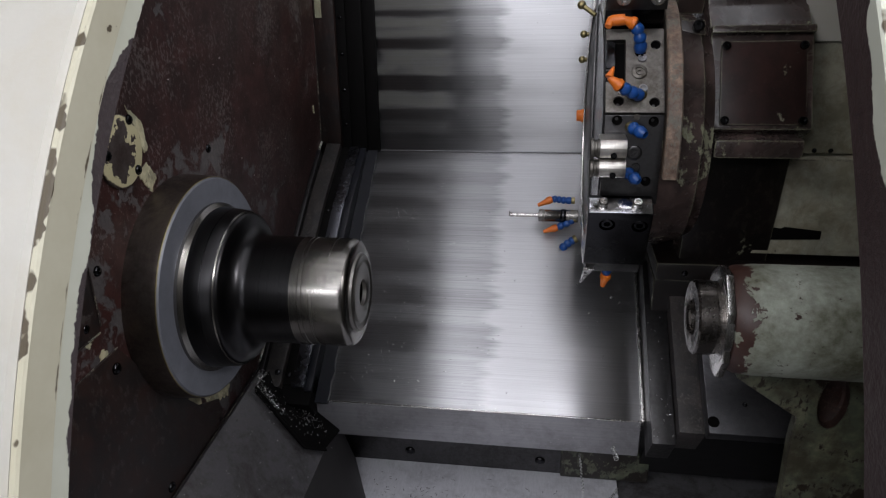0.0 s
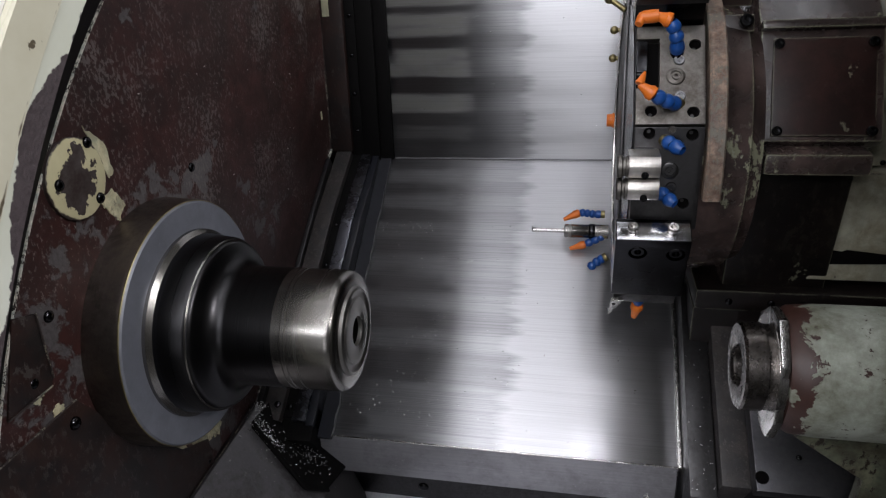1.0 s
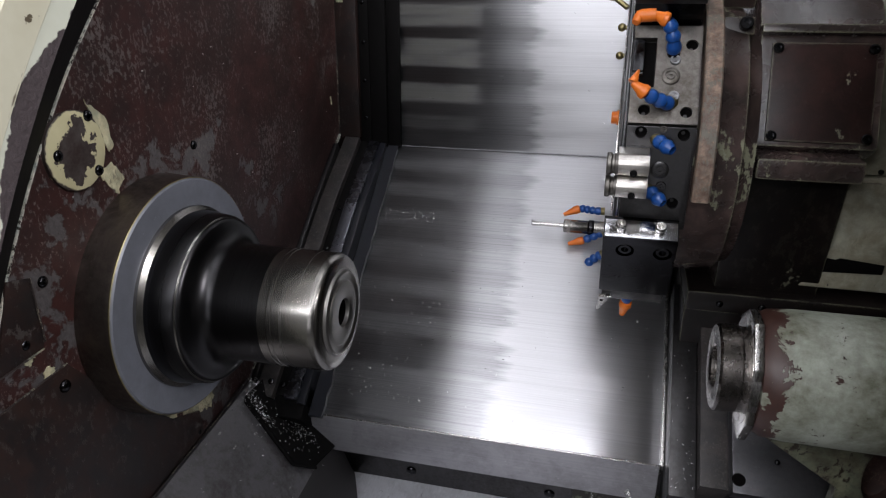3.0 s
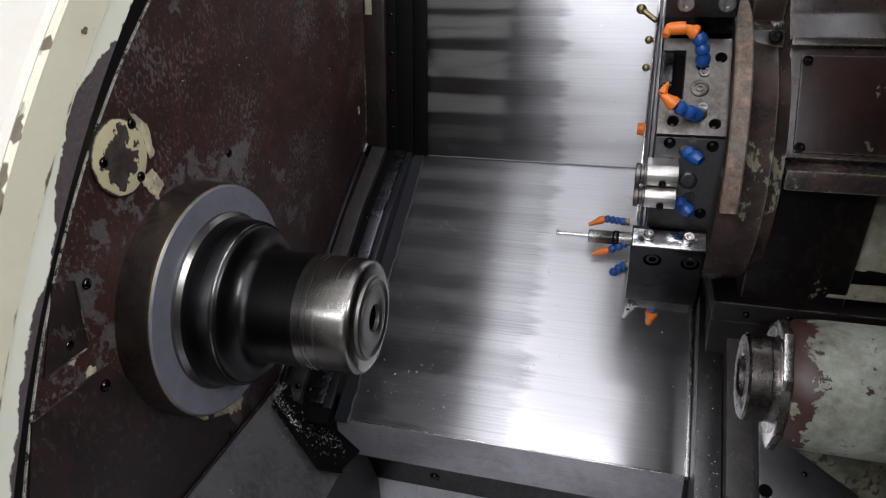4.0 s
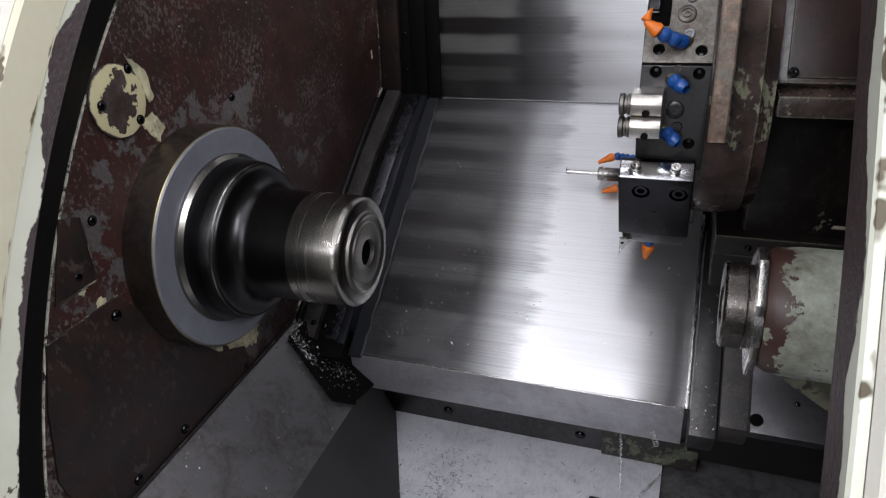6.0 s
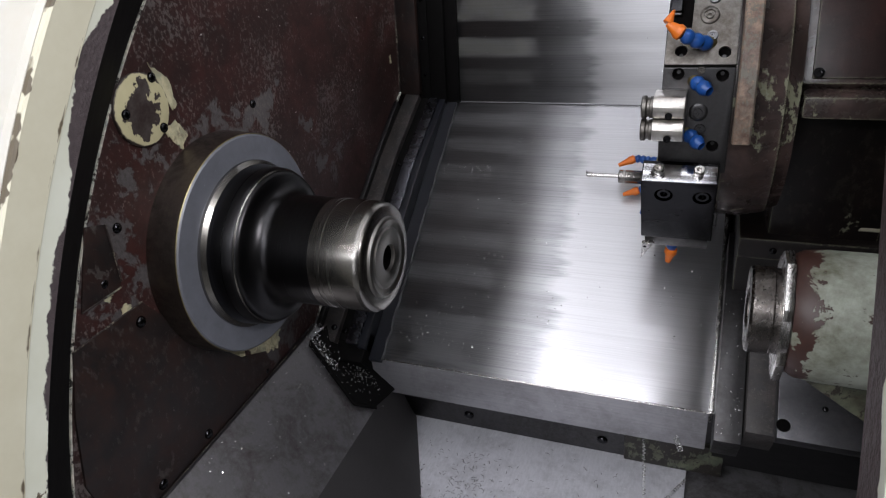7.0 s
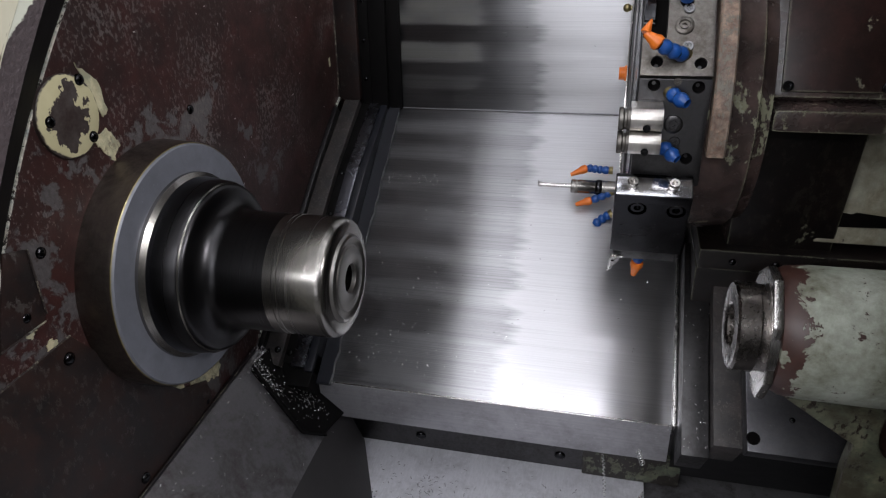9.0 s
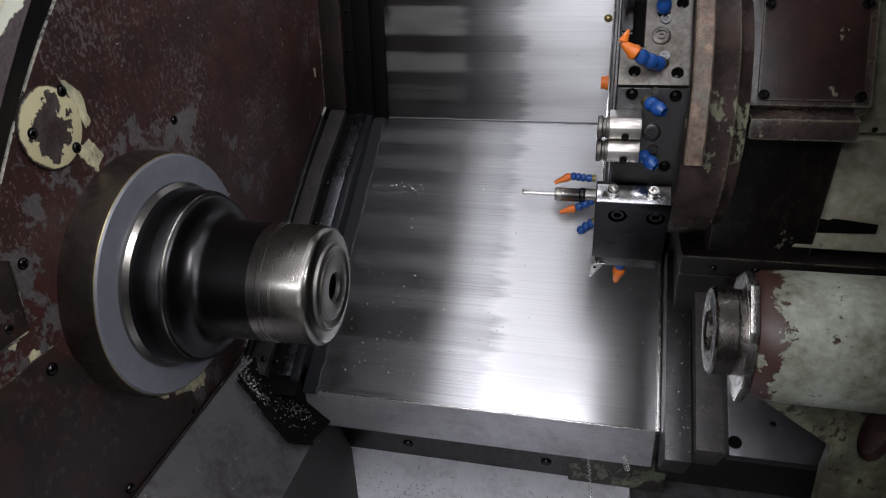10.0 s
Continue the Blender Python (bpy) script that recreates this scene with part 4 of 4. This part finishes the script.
for p, q, mat in (((0.069, 1.3212, 1.3706), (0.060, 1.3212, 1.3706), BRASS), ((0.069, 1.3360, 1.3226), (0.060, 1.3360, 1.3226), BRASS), ((0.066, 1.0990, 1.4280), (0.045, 1.1100, 1.4420), BRASS), ((0.068, 1.3410, 1.2143), (0.055, 1.3410, 1.2143), ORANGE)):
    plug = thing("coolant_plug", p, "small brass plug on the turret face" if mat is BRASS else "orange plastic outlet on the turret face", "plug", "plugs")
    if mat is BRASS:
        part("stem", rod(p, q, 0.0036), mat, plug)
        part("knob", lathe([(-0.0068 * math.cos(radians(a)), 0.0068 * math.sin(radians(a))) for a in range(0, 181, 20)], along(q, Vector(q) * 2 - Vector(p)), 16), mat, plug)
    else:
        part("stem", rod(p, q, 0.0118, 0.0108), mat, plug)
        part("neck", rod(Vector(p) + Vector((0.002, 0, 0)), Vector(p) - Vector((0.004, 0, 0)), 0.0132), mat, plug)

# ---- turret housing and saddle ----
housing = thing("turret_housing", (0.25, 1.13, 1.24), "brown painted turret housing with rust and flaked paint", "turret housing")
HC = Matrix.Translation(T_C)
part("drum", lathe([(0.150, 0.0), (0.150, 0.186), (0.184, 0.186), (0.188, 0.184), (0.212, 0.180), (0.216, 0.174), (0.228, 0.170)], HC, 96), HOUSING, housing)


def rim_band(x0, x1, r0, r1, lo, hi, n=40):
    """A curved strip round the turret's axis."""
    own = bmesh.new()
    rows = []
    for k in range(n + 1):
        a = radians(lo + (hi - lo) * k / n)
        c, s_ = math.cos(a), math.sin(a)
        rows.append([own.verts.new((x, T_C.y + r * c, T_C.z + r * s_)) for x, r in ((x0, r0), (x0, r1 - 0.002), (x0 + 0.002, r1), (x1 - 0.002, r1), (x1, r1 - 0.002), (x1, r0))])
    for p, q in zip(rows, rows[1:]):
        for i in range(6):
            own.faces.new((p[i], p[(i + 1) % 6], q[(i + 1) % 6], q[i]))
    own.faces.new(rows[0])
    own.faces.new(rows[-1][::-1])
    return own


part("rim_guard", rim_band(0.1585, 0.1790, 0.180, 0.209, 70, 184), RUST, housing, "rusty bare steel rim guard")
lug = part("lug", slab(Vector((0.202, 1.060, 1.412)), XU, Vector((0, -0.46, -0.89)), Vector((0, -0.89, 0.46)), (-0.020, -0.010, -0.02), (0.016, 0.012, 0.006), 0.002), HOUSING, housing)
part("bolt", CAP, None, lug, at=facing((0.207, 1.0535, 1.4145), (0, -0.89, 0.46), 1.1))
# gearbox in profile: sloping front with a cover, a ledge below it, and a recess
box_profile = [(1.40, 1.60), (1.150, 1.56), (1.098, 1.440), (1.052, 1.402), (0.992, 1.282), (1.02, 1.262), (1.055, 1.245), (1.083, 1.03), (1.40, 1.03)]
part("upper_casing", prism([(1.40, 1.66), (1.165, 1.62), (1.112, 1.455), (1.120, 1.425), (1.40, 1.425)], 0.1845, 0.2255, "x", 0.004), HOUSING, housing, "flaked brown upper casing")
part("vent_slot", slab(Vector((0.298, 1.106, 1.459)), XU, Vector((0, 0.397, 0.918)), Vector((0, -0.918, 0.397)), (-0.056, 0.0, -0.004), (0.020, 0.034, 0.0006), 0.0004), HOLE, housing, "dark panel behind ribs, drawn for the vent's shade")
for k in range(16):
    part("vent_rib", slab(Vector((0.298, 1.106, 1.459)), XU, Vector((0, 0.397, 0.918)), Vector((0, -0.918, 0.397)), (-0.054 + 0.0046 * k, 0.002, 0.0007), (-0.0522 + 0.0046 * k, 0.032, 0.0030), 0.0003), NEAR_BLACK, housing)
part("lower_recess", prism([(1.0535, 1.244), (1.0815, 1.03), (1.09, 1.03), (1.09, 1.244)], 0.2265, 0.3655, "x", 0.0015), NEAR_BLACK, housing, "near-black recess below the ledge")
part("gearbox", prism(box_profile, 0.226, 0.366, "x", 0.006), HOUSING, housing, "oily dark brown gearbox")
CU, CN = Vector((0, 0.447, 0.894)), Vector((0, -0.894, 0.447))
cover = part("cover_plate", slab(Vector((0.298, 0.995, 1.283)), XU, CU, CN, (-0.058, 0.004, -0.004), (0.058, 0.124, 0.006), 0.002), BROWN_DARK, housing, "bolted brown cover plate")
for x in (-0.052, 0.052):
    for u in (0.010, 0.116):
        part("bolt", CAP, None, cover, at=Matrix.Translation(Vector((0.298 + x, 0.995, 1.283)) + CU * u + CN * 0.005) @ CN.to_track_quat("X", "Z").to_matrix().to_4x4() @ Matrix.Diagonal((0.7, 0.8, 0.8, 1)))
part("ledge", box((0.231, 0.968, 1.246), (0.352, 1.04, 1.2745), 0.008), HOUSING, housing, "flaked ledge below the cover")
part("top_ledge", slab(Vector((0.298, 1.052, 1.404)), XU, CU, CN, (-0.072, 0.000, -0.01), (0.068, 0.012, 0.008), 0.004), HOUSING, housing)
column = part("saddle_column", prism([(0.337, 1.050), (0.374, 1.213), (0.70, 1.213), (0.70, 1.050)], 1.078, 1.30, "y", 0.003), SADDLE)
tagged(column, "stained cream painted saddle column with a dark slot", "saddle")
part("slot", prism([(0.352, 1.0765), (0.360, 1.100), (0.378, 1.097), (0.384, 1.100), (0.44, 1.094), (0.44, 1.080)], 1.0755, 1.0777, "y", 0.0006), HOLE, column, "dark raised panel, drawn for an open slot's shade")
saddle_cover = thing("saddle_cover", (0.5, 1.098, 1.22), "cream painted upper saddle cover of two panels", "saddle")
part("lower_panel", prism([(0.372, 1.216), (0.364, 1.384), (0.70, 1.384), (0.70, 1.216)], 1.098, 1.30, "y", 0.003), SADDLE, saddle_cover, "stained cream lower panel")
part("upper_panel", prism([(0.364, 1.386), (0.352, 1.60), (0.70, 1.60), (0.70, 1.386)], 1.096, 1.30, "y", 0.003), CREAM, saddle_cover)
for x in (0.386, 0.412, 0.436):
    part("hem_bolt", DOME, None, saddle_cover, at=facing((x, 1.0975, 1.2215), (0, -1, 0), 0.5))
beam = thing("saddle_beam", (0.5, 1.08, 0.95), "very dark brown saddle beam under the turret housing", "saddle")
part("front", box((0.187, 1.070, 0.90), (0.9, 1.3, 1.000), 0.006), NEAR_BLACK, beam)
part("top_rib", box((0.187, 1.060, 1.001), (0.9, 1.3, 1.036), 0.008), NEAR_BLACK, beam)
for k in range(5):
    part("bolt", DOME, None, beam, at=facing((0.235 + 0.05 * k + 0.008 * (k % 2), 1.0598, 1.018), (0, -1, 0), 0.7))

# ---- tailstock ----
tail = thing("tailstock", (0.45, AXIS.y, 0.9), "green-grey painted tailstock with flaked paint and steel quill", "tailstock")
TA = Matrix.Translation((0, 0.790, 1.092))
part("quill", lathe([(0.235, 0.0), (0.235, 0.020), (0.192, 0.0235), (0.190, 0.026), (0.190, 0.0455), (0.1925, 0.048), (0.212, 0.048), (0.2135, 0.0465), (0.219, 0.0465)], TA, 56), QUILL, tail, "worn bored steel quill")
part("flange", lathe([(0.219, 0.042), (0.219, 0.058), (0.228, 0.058), (0.228, 0.042)], TA, 56), BRIGHT, tail)
lug_pts = [(0.018, 0.066), (-0.018, 0.070), (-0.052, 0.036), (-0.058, -0.030), (-0.040, -0.064), (-0.014, -0.070), (0.03, -0.05), (0.055, -0.01), (0.05, 0.04)]
part("flange_plate", prism(lug_pts, 0.2195, 0.2285, "x", 0.0012, TA), BRIGHT, tail, "bright lugged flange plate")
part("barrel", lathe([(0.229, 0.04), (0.229, 0.062), (0.240, 0.0685), (0.262, 0.0705), (0.9, 0.0735)], TA, 64), TAIL, tail, "flaked green-grey barrel")
foot = part("foot", prism([(0.262, 1.060), (0.262, 0.993), (0.348, 0.934), (0.346, 0.892), (0.350, 0.800), (0.352, 0.600), (0.9, 0.600), (0.9, 1.060)], 0.800, 0.8185, "y", 0.003), FOOT, tail, "grimy green-cream foot, shade put into its colour, with a rusty oval recess")
oval = facing((0.389, 0.8004, 0.962), (0, -1, 0)) @ Matrix.Diagonal((1, 0.45, 1, 1))
drill(foot, [(oval, 0.042, 0.016)])
part("recess", lathe([(-0.0155, 0.0), (-0.0150, 0.034), (-0.0120, 0.0405), (0.0004, 0.0414)], oval, 32), DEEP_RUST, foot, "dark rusty recess")


def on_ways(x0, x1, d0, d1, n0, n1, bevel=0.002):
    """A box that lies on the slant of the ways."""
    return slab(FOLD, XU, DOWN, OUT, (x0, d0, n0), (x1, d1, n1), bevel)


ways = thing("tailstock_way", (0.25, 0.88, 0.82), "dark oily steel tailstock ways with chips", "guide rail")
part("side_strip", on_ways(0.1785, 0.2150, 0.30, 0.636, -0.02, 0.060), DARK_STEEL, ways)
part("rail", on_ways(0.2165, 0.2565, 0.30, 0.623, 0.0, 0.085), GUIDE, ways)
plate = part("clamp_plate", on_ways(0.2500, 0.4050, 0.40, 0.635, 0.100, 0.129), CLAMP, ways, "grey sheet clamp plate")
part("hole", lathe([(0.0003, 0.0085), (0.001, 0.0078), (0.001, 0)], facing((0.257, 0.850, 0.8795), OUT), 20), HOLE, plate)
part("screw", DOME, None, plate, at=facing(FOLD + XU * 0.305 + DOWN * 0.588 + OUT * 0.129, OUT, 0.5))
part("void_fill", prism([(0.93, 0.80), (1.2, 0.97), (1.2, 0.62), (1.02, 0.62)], 0.186, 0.9), VOID_BLACK, ways)

# bed casting under the right end of the way cover
bed = part("bed_casting", prism([(1.004, 0.668), (1.006, 0.604), (1.012, 0.600), (1.10, 0.600), (1.10, 0.668)], 0.045, 0.205, "x", 0.003), BED_GREEN)
tagged(bed, "flaked green painted bed casting below the way cover", "machine bed")
tagged(part("tray_bracket", box((0.040, 0.872, 0.599), (0.082, 0.905, 0.609), 0.003), DARK_STEEL), "small dark steel bracket on the chip tray", "bracket")

# ---- fittings on the headstock wall ----
cover = thing("access_cover", (WALL_X, 0.712, 1.328), "round cover plate with flaked cream paint and screws", "cover plate")
cm = Matrix.Translation((0, 0.704, 1.329))
part("disc", lathe([(WALL_X - 0.001, 0.043), (WALL_X + 0.004, 0.043), (WALL_X + 0.005, 0.0415), (WALL_X + 0.005, 0)], cm, 48), PATCH, cover)
for y, z in ((0.731, 1.360), (0.677, 1.332), (0.727, 1.299)):
    part("screw", DOME, None, cover, at=facing((WALL_X + 0.0045, y, z), (1, 0, 0), 0.85))


def flake(points, name="paint_flake", mat=None, parent=None, jag=0.004, seed=1, thick=0.0012):
    """An irregular patch of old paint left on the wall."""
    rnd = random.Random(seed)
    out = []
    for (y0, z0), (y1, z1) in zip(points, points[1:] + points[:1]):
        for k in range(6):
            f = k / 6
            out.append((y0 + (y1 - y0) * f + rnd.uniform(-jag, jag), z0 + (z1 - z0) * f + rnd.uniform(-jag, jag)))
    return part(name, prism(out, WALL_X - 0.0005, WALL_X + thick, "x"), mat or OLD_CREAM, parent or headstock_wall, "old cream paint left bare")


flake([(0.735, 1.375), (0.760, 1.352), (0.764, 1.316), (0.752, 1.312), (0.745, 1.345)], seed=2, jag=0.0016)
flake([(0.728, 1.292), (0.752, 1.300), (0.768, 1.276), (0.752, 1.262), (0.738, 1.278)], seed=3, jag=0.002)
flake([(0.724, 0.922), (0.727, 0.956), (0.762, 0.953), (0.846, 0.912), (0.832, 0.886), (0.800, 0.897), (0.776, 0.910), (0.760, 0.935), (0.742, 0.914)], seed=9, jag=0.0035)
flake([(0.566, 1.152), (0.574, 1.160), (0.580, 1.148), (0.572, 1.140)], seed=5, jag=0.002)
flake([(0.582, 1.122), (0.592, 1.128), (0.598, 1.120), (0.588, 1.112)], seed=6, jag=0.002)
flake([(1.382, 1.222), (1.388, 1.222), (1.388, 1.206), (1.383, 1.207)], seed=7, jag=0.001)
lower_plate = part("lower_plate", prism([(0.506, 1.119), (0.612, 1.117), (0.640, 1.072), (0.700, 0.985), (0.745, 0.930), (0.80, 0.90), (0.80, 0.860), (0.47, 0.860), (0.455, 0.965), (0.478, 1.05)], WALL_X, WALL_X + 0.0035, "x", 0.0008), PLATE, headstock_wall, "bolted dark lower wall plate")
part("side_plate", prism([(0.534, 1.152), (0.590, 1.150), (0.596, 1.157), (0.601, 1.229), (0.576, 1.238)], WALL_X, WALL_X + 0.0025, "x", 0.0006), PLATE, headstock_wall, "thin dark side plate")
for name, a, b_ in (("plate_edge", (0.507, 1.1195), (0.612, 1.1175)), ("plate_edge", (0.534, 1.1525), (0.592, 1.1505)), ("plate_edge", (0.596, 1.157), (0.6015, 1.229))):
    part(name, rod((WALL_X + 0.0030, *a), (WALL_X + 0.0030, *b_), 0.0011, chamfer=0.0003, seg=8), GUIDE_EDGE, headstock_wall, "scraped pale plate edge")
part("bottom_edge", rod((WALL_X + 0.006, 0.46, 0.8595), (WALL_X + 0.006, 0.935, 0.8595), 0.0008, chamfer=0.0003, seg=8), GUIDE_EDGE, headstock_wall, "scraped lower edge")
part("bottom_strip", box((WALL_X + 0.0004, 0.46, 0.8535), (WALL_X + 0.006, 0.935, 0.8595), 0.001), DARK_STEEL, headstock_wall, "scraped bottom strip")
for y, z in ((0.600, 1.096), (0.640, 0.873), (0.545, 0.873)):
    part("bolt", DOME, None, lower_plate, at=facing((WALL_X + 0.0035, y, z), (1, 0, 0), 1.0))
for y, z in ((0.617, 1.216), (0.912, 1.270), (0.574, 1.166), (0.790, 0.868)):
    part("bolt", DOME, None, headstock_wall, at=facing((WALL_X, y, z), (1, 0, 0), 0.85))
part("edge_strip", prism([(1.4105, 1.137), (1.4135, 1.137), (1.537, 2.0), (1.535, 2.0)], WALL_X - 0.002, WALL_X + 0.0015), GUIDE_EDGE, headstock_wall, "scraped pale edge")
part("edge_strip", prism([(1.4105, 1.1375), (0.954, 0.867), (0.954, 0.864), (1.4135, 1.1345)], WALL_X - 0.002, WALL_X + 0.003), TRIM_EDGE, headstock_wall, "bright folded edge")

# foot of the wiper guide with its hanging black scraper
part("guide_foot", on_ways(-0.453, -0.398, 0.545, 0.605, -0.055, 0.034, 0.003), SEAL, guide)
CHUTE_N = Vector((0.7071, 0, 0.7071))
sm = Matrix((Vector((0.7071, 0, -0.7071)), Vector((0, 1, 0)), CHUTE_N)).transposed().to_4x4()
sm.translation = Vector((WALL_X, 0, 0.853)) + CHUTE_N * 0.001
flap = [(0.012, 0.905), (0.0167, 0.894), (0.082, 0.877), (0.141, 0.862), (0.175, 0.886), (0.188, 0.948), (0.145, 0.985), (0.02, 0.985)]
part("scraper_plate", prism(flap, 0.0, 0.006, "z", 0.0012, sm), SEAL, guide, "black scraper plate with chips")
part("scraper_rim", prism([(0.016, 0.8935), (0.082, 0.8735), (0.142, 0.8575), (0.179, 0.884), (0.175, 0.888), (0.140, 0.864), (0.083, 0.879), (0.018, 0.898)], 0.0065, 0.010, "z", 0.0008, sm), SEAL, guide)
for x, d, n in ((-0.464, 0.552, 0.046), (-0.446, 0.552, 0.036)):
    part("screw", DOME, None, guide, at=facing(FOLD + XU * x + DOWN * d + OUT * n, OUT, 0.75))
for k in range(5):
    part("screw", DOME, None, guide, at=facing(FOLD + XU * -0.445 + DOWN * (0.19 + 0.09 * k) + OUT * 0.036, OUT, 0.55))


def scatter(name, label, n, spots, seed, size=(0.0015, 0.0045), parent=None, mat=None):
    """Loose curls and grains of cut metal."""
    rnd = random.Random(seed)
    verts, faces = [], []
    for _ in range(n):
        f = rnd.choice(spots)
        p, nrm = f(rnd)
        ln, wd = rnd.uniform(*size), rnd.uniform(0.0006, 0.0014)
        ang = rnd.uniform(0, math.pi)
        q = Vector(nrm).to_track_quat("Z", "Y").to_matrix()
        ex, ey, ez = q @ Vector((math.cos(ang), math.sin(ang), 0)), q @ Vector((-math.sin(ang), math.cos(ang), 0)), Vector(nrm)
        base = len(verts)
        lift = rnd.uniform(0.2, 0.9) * ln * 0.5
        c = Vector(p)
        for a, b, h in ((-1, -1, 0), (-1, 1, 0), (0, 1, lift), (0, -1, lift), (1, -1, lift * 0.3), (1, 1, lift * 0.3)):
            verts.append(c + ex * (a * ln / 2) + ey * (b * wd / 2) + ez * (h + 0.0003))
        faces += [(base, base + 1, base + 2, base + 3), (base + 3, base + 2, base + 5, base + 4)]
    me = bpy.data.meshes.new(name)
    me.from_pydata([tuple(v) for v in verts], [], faces)
    ob = part(name, me, mat or SWARF, parent)
    return tagged(ob, label, "swarf", kind="stuff")


def on_cover(x0, x1, d0, d1):
    return lambda r: (FOLD + XU * r.uniform(x0, x1) + DOWN * r.uniform(d0, d1), OUT)


scatter("swarf", "fine bright metal chips on the way cover", 200, [on_cover(-0.375, 0.165, 0.15, 0.58), on_cover(-0.375, 0.165, 0.15, 0.58), on_cover(-0.36, -0.2, 0.35, 0.58), on_cover(-0.37, -0.26, 0.155, 0.185)], 11, (0.001, 0.0035))


def curl(a, b, turns, r):
    """A long curled chip, as a thin coiled wire."""
    cu = bpy.data.curves.new("swarf_curl", "CURVE")
    cu.dimensions, cu.bevel_depth, cu.bevel_resolution = "3D", 0.0007, 1
    sp = cu.splines.new("POLY")
    n = turns * 10
    sp.points.add(n)
    m = along(a, b)
    length = (Vector(b) - Vector(a)).length
    for k in range(n + 1):
        ang = 2 * math.pi * k / 10
        sp.points[k].co = (*(m @ Vector((length * k / n, r * math.cos(ang), r * math.sin(ang)))), 1)
    ob = new("swarf_curl", cu)
    cu.materials.append(SWARF)
    return tagged(ob, "long curled steel chip hanging at the tray", "swarf", "curled chips")


curl((0.078, 0.999, 0.668), (0.088, 0.930, 0.604), 16, 0.0022)
curl((0.150, 0.985, 0.604), (0.118, 0.930, 0.602), 12, 0.0022)
curl((0.128, 0.945, 0.735), (0.138, 0.946, 0.708), 6, 0.004)

TRAY_N = (0, 0, 1)
scatter("swarf", "heap of dull metal slivers on the tray", 330, [lambda r: ((-0.205 + r.gauss(0, 0.030), 0.86 + r.gauss(0, 0.05), 0.5995), TRAY_N), lambda r: ((-0.215 + r.gauss(0, 0.020), 0.80 + r.gauss(0, 0.06), 0.5995), TRAY_N), lambda r: ((r.uniform(-0.30, 0.05), r.uniform(0.7, 1.0), 0.5995), TRAY_N)], 12, (0.004, 0.009), mat=SLIVER)
scatter("swarf", "bright metal chips on the tray", 60, [lambda r: ((-0.205 + r.gauss(0, 0.035), 0.86 + r.gauss(0, 0.06), 0.600), TRAY_N), lambda r: ((-0.29 + r.gauss(0, 0.012), 0.86 + r.gauss(0, 0.05), 0.604), TRAY_N)], 15, (0.002, 0.005))


def on_chute(s0, s1, y0, y1, lift=0.0005):
    return lambda r: (Vector((WALL_X, r.uniform(y0, y1), 0.853)) + Vector((0.7071, 0, -0.7071)) * r.uniform(s0, s1) + CHUTE_N * lift, CHUTE_N)


def near_chute(s0, y0, ds, dy, lift=0.007):
    return lambda r: (Vector((WALL_X, y0 + r.gauss(0, dy), 0.853)) + Vector((0.7071, 0, -0.7071)) * (s0 + r.gauss(0, ds)) + CHUTE_N * lift, CHUTE_N)


scatter("swarf", "metal chips caught on the scraper plate", 420, [near_chute(0.030, 0.905, 0.012, 0.010), near_chute(0.055, 0.893, 0.014, 0.006), near_chute(0.12, 0.925, 0.020, 0.008), near_chute(0.08, 0.90, 0.045, 0.022), near_chute(0.012, 0.925, 0.006, 0.012)], 13, (0.0012, 0.0038))
scatter("swarf", "stray metal chips on the chute", 60, [on_chute(0.01, 0.17, 0.6, 0.9)], 16, (0.002, 0.004))
scatter("swarf", "stray metal chips on the headstock wall", 70, [lambda r: ((WALL_X + 0.0006, r.uniform(0.6, 1.38), r.uniform(0.9, 1.4)), (1, 0, 0))], 17, (0.0015, 0.004))
scatter("swarf", "stray metal chips on the upright cover", 14, [lambda r: (FOLD + XU * r.uniform(-0.36, 0.05) + UPDIR * r.uniform(0.0, 0.3) + UOUT * 0.0006, UOUT)], 18, (0.0012, 0.003))
scatter("swarf", "metal chips on the tailstock ways", 40, [on_cover(0.18, 0.213, 0.55, 0.63), on_cover(0.18, 0.25, 0.4, 0.6)], 14, (0.0012, 0.0035)).location = OUT * 0.0605

# ---- closing walls, never far in view ----
for name, lo, hi, mat in (
        ("wall_end", (0.70, 0.55, 0.59), (0.74, 1.6, 2.0), GREEN_CREAM),
        ("machine_base", (-1.8, 0.21, 0.0), (1.64, 1.64, 0.535), CREAM),
        ("headstock_cabinet", (-1.8, 1.0, 0.54), (-1.41, 1.64, 1.95), CREAM),
        ("workshop_floor", (-5, -5, -0.1), (5, 5, 0.0), CONCRETE),
        ("workshop_wall_south", (-5, -5.1, 0), (5, -5, 3.6), ROOM),
        ("workshop_wall_north", (-5, 5, 0), (5, 5.1, 3.6), ROOM),
        ("workshop_wall_west", (-5.1, -5, 0), (-5, 5, 3.6), ROOM),
        ("workshop_wall_east", (5, -5, 0), (5.1, 5, 3.6), ROOM),
        ("ceiling", (-5, -5, 3.6), (5, 5, 3.7), ROOM),
        ("wall_back", (-1.4, 1.60, 0.5), (1.3, 1.64, 2.0), BROWN_DARK)):
    tagged(part(name, box(lo, hi), mat, smooth=0), "plain painted closing surface", "wall", kind="structure")
